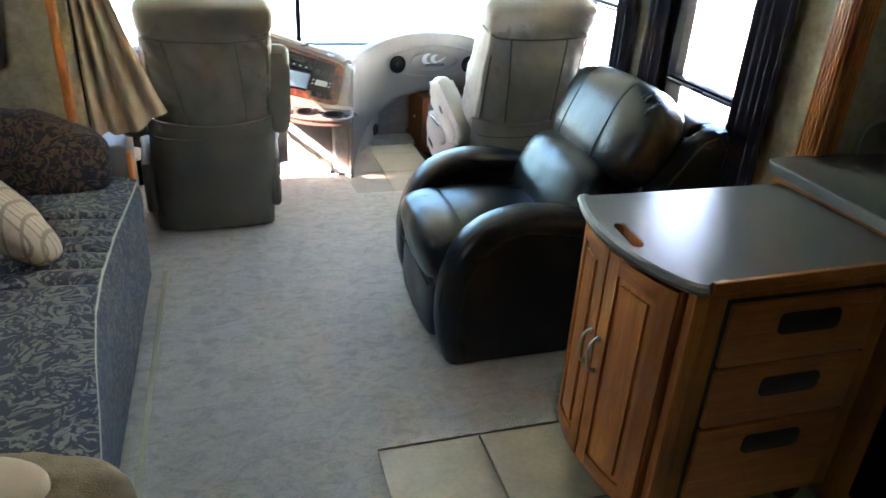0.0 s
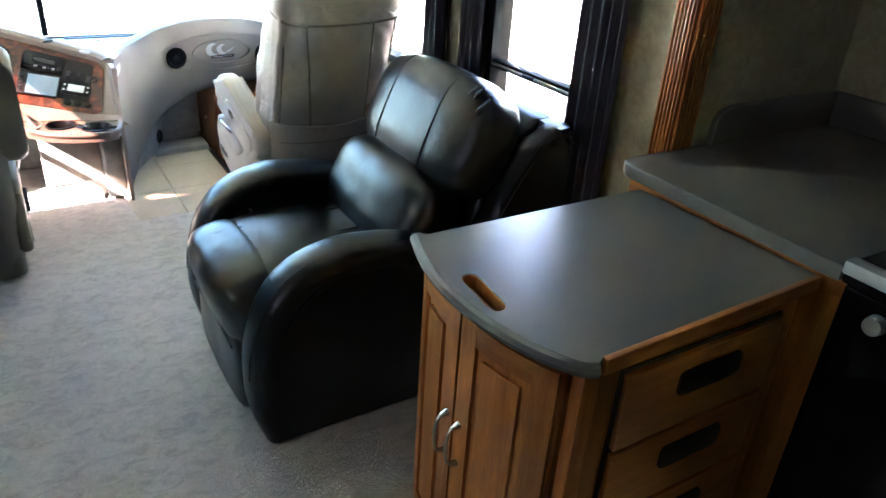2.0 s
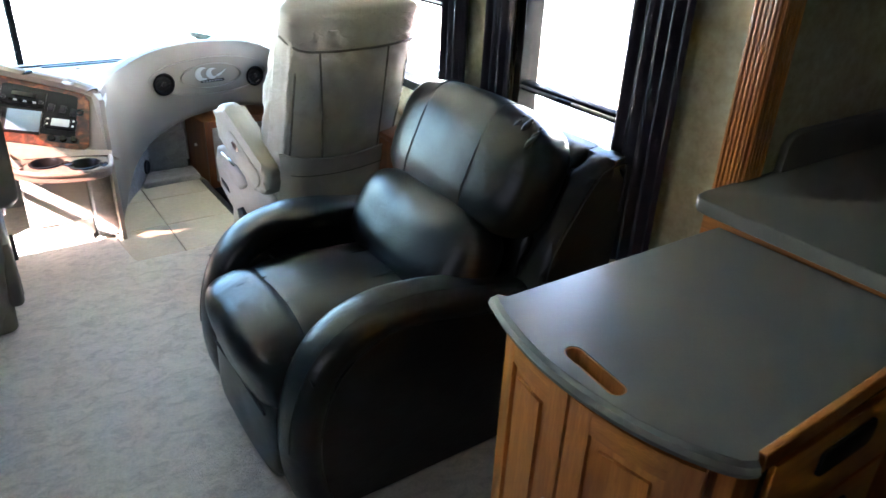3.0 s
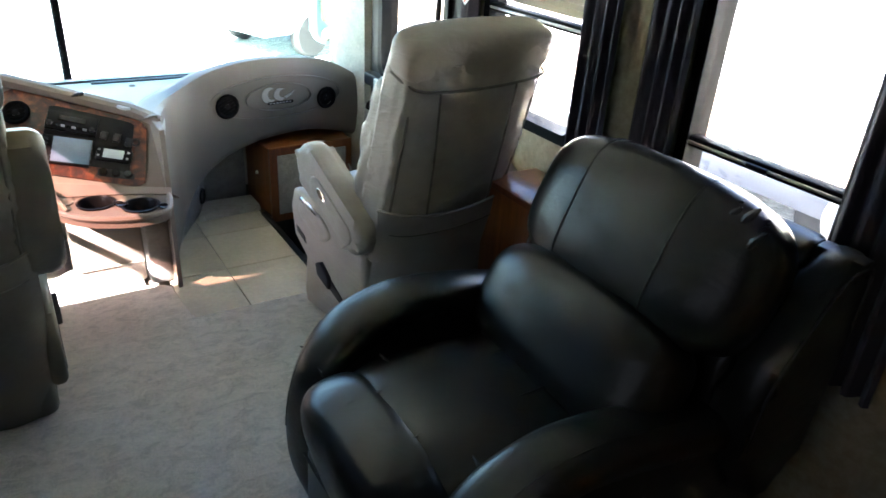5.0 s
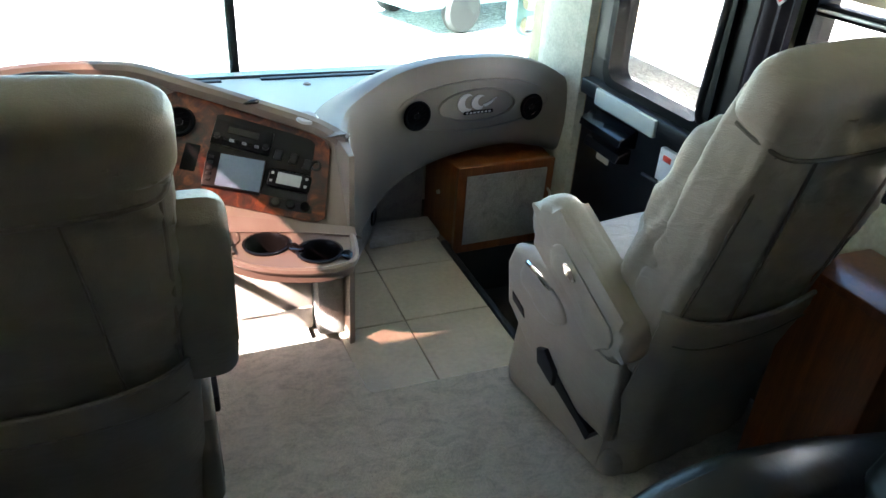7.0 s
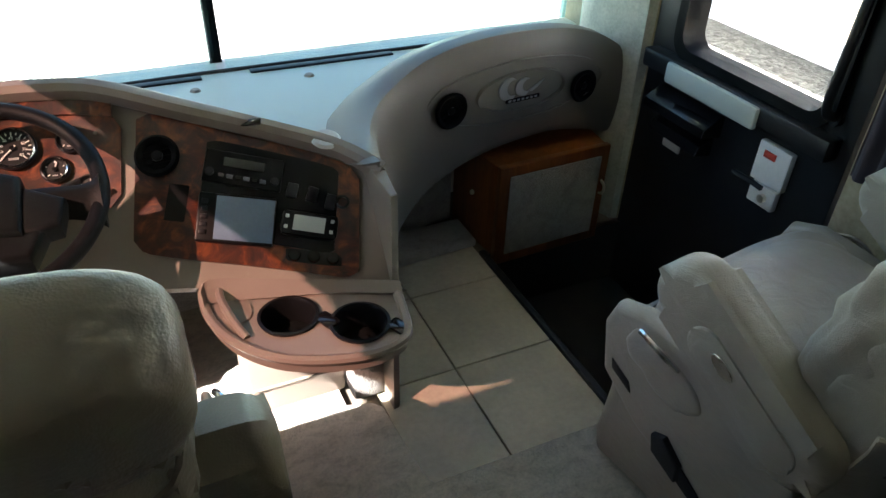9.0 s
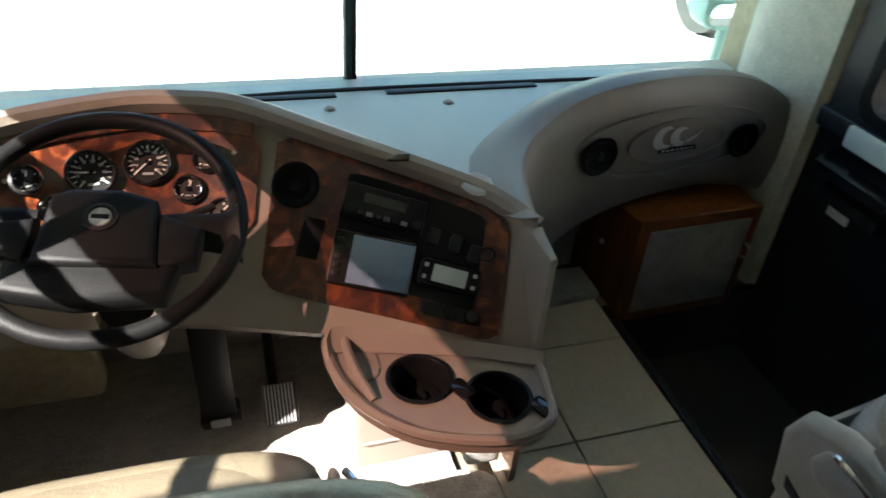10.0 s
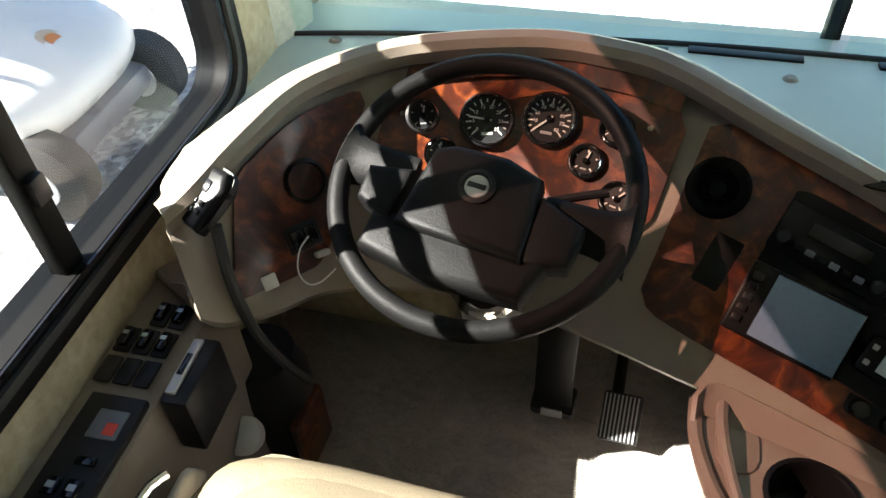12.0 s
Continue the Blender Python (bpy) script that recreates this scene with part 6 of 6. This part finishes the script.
coach(pose(5.2, 5.5, -1.05, 0, 0, -90) @ Matrix.Identity(4), 11, "white parked motorhome with a grey skirt and beige stripe", "coach_grey", "coach_beige")
coach(pose(1.0, 27.0, -1.05, 0, 0, 0), 12, "white parked motorhome across the gravel lot", "coach_grey", "coach_beige")
coach(pose(-12.5, 26.0, -1.05, 0, 0, 8), 10, "white parked motorhome with a dark stripe at the lot's far side", "coach_beige", "coach_grey")


def sedan(where, label):
    c = thing("parked_car", (0, 0, 0), label, "car", local=where)
    prof = [(-2.2, 0.35), (-2.25, 0.7), (-2.0, 0.86), (-1.3, 0.93), (-0.7, 1.35), (0.5, 1.4), (1.25, 0.98), (2.0, 0.88), (2.25, 0.7), (2.2, 0.35)]
    part("body", slab(prof, -0.85, 0.85, "xzy", bevel=0.12, seg=4), "teal", c)
    part("side_glass", slab([(-1.05, 0.97), (-0.65, 1.28), (0.42, 1.32), (1.0, 0.98)], -0.858, 0.858, "xzy"), "glass_dark", c)
    for x in (-1.4, 1.4):
        for y in (-0.82, 0.82):
            w = part("wheel", spin([(0, -0.1), (0.3, -0.1), (0.33, -0.06), (0.33, 0.06), (0.3, 0.1), (0, 0.1)], 24, m=pose(x, y, 0.33, 90)), "rubber", c)
            part("rim", spin([(0, -0.108), (0.2, -0.104), (0.21, -0.09)], 20, m=pose(x, y, 0.33, 90)), "alu", w)


sedan(pose(5.4, 13.2, -1.05, 0, 0, 20), "pale teal car parked on the gravel")

gcart = thing("golf_cart", (0, 0, 0), "white golf cart with a round emblem parked on gravel", "golf cart", local=pose(-2.88, 6.05, -1.05, 0, 0, 8))
nose = [(-0.02, 0.42), (0.03, 0.50), (0.0, 0.60), (-0.13, 0.70), (-0.38, 0.80), (-0.68, 0.92), (-0.78, 0.94), (-0.82, 0.42)]
nz = [(p.x, p.y) for p in spline([(a, b, 0) for a, b in nose], 24)]
rows = []
for k in range(13):
    f = -1 + 2 * k / 12
    sh_ = 1 - 0.16 * abs(f) ** 3
    rows.append([((x + 0.8) * sh_ - 0.8, f * 0.58, 0.36 + (z - 0.36) * (1 - 0.12 * f * f)) for x, z in nz])
hood = part("hood", grid_mesh(rows, thick=-0.02), "white_paint", gcart)
part("bumper", box((-0.25, -0.42, 0.24), (0.06, 0.42, 0.40), 0.05), "coach_grey", gcart)
part("emblem", spin([(0, 0.02), (0.075, 0.02), (0.095, 0.012), (0.10, -0.02)], 24, m=pose(-0.17, 0.0, 0.715, 0, 30)), "coach_beige", hood, "round brown emblem")
part("emblem_centre", spin([(0, 0.024), (0.046, 0.024), (0.05, 0.015)], 20, m=pose(-0.17, 0.0, 0.715, 0, 30)), "orange", hood)
part("badge", spin([(0, 0.008), (0.03, 0.008), (0.035, 0)], 18, m=pose(-0.03, 0.12, 0.625, 0, 48)), "coach_grey", hood)
part("floor_pan", box((-1.9, -0.55, 0.26), (-0.7, 0.55, 0.36), 0.04), "coach_grey", gcart)
part("windscreen", box((-0.86, -0.52, 0.95), (-0.84, 0.52, 1.7), m=None), "pane", gcart)
part("seat_bench", cushion((0.5, 1.0, 0.28), pose(-1.55, 0, 0.7), 4, 8, 0.004), "coach_white", gcart)
part("roof", box((-2.2, -0.6, 1.82), (-0.7, 0.6, 1.90), 0.05), "white_paint", gcart)
for x, y in ((-0.82, -0.55), (-0.82, 0.55), (-2.1, -0.55), (-2.1, 0.55)):
    part("roof_post", tube([(x, y, 0.4), (x, y, 1.84)], 0.018, 8), "frame_black", gcart)
for x in (-0.08, -1.85):
    for y in (-0.56, 0.56):
        w = part("wheel", spin([(0, -0.11), (0.19, -0.11), (0.245, -0.08), (0.25, 0.0), (0.245, 0.08), (0.19, 0.11), (0, 0.11)], 28, m=pose(x, y, 0.25, 90)), "rubber", gcart)
        part("rim", spin([(0, -0.118), (0.12, -0.115), (0.13, -0.1), (0.13, 0.1), (0.12, 0.115), (0, 0.118)], 20, m=pose(x, y, 0.25, 90)), "alu", w)

# ---- floor tiles ----
def tile_field(xs, ys, clip, name="tile"):
    for x0, x1 in zip(xs, xs[1:]):
        for y0, y1 in zip(ys, ys[1:]):
            a, b, c, d = max(x0 + 0.002, clip[0]), min(x1 - 0.002, clip[1]), max(y0 + 0.002, clip[2]), min(y1 - 0.002, clip[3])
            if b - a > 0.02 and d - c > 0.02:
                part(name, box((a, c, -0.012), (b, d, 0.0 + 0.0008 * random.random()), 0.002, 1), "tile", floor)


tile_field([0.455, 0.785, 1.115], [3.585, 3.915, 4.245, 4.575], (0.555, 1.092, 3.588, 4.57))
tile_field([0.285, 0.615, 0.945, 1.275, 1.605], [-1.74, -1.41, -1.08, -0.75, -0.42, -0.09, 0.24, 0.57, 0.90, 1.23, 1.56], (0.285, 1.52, -1.74, 1.558))
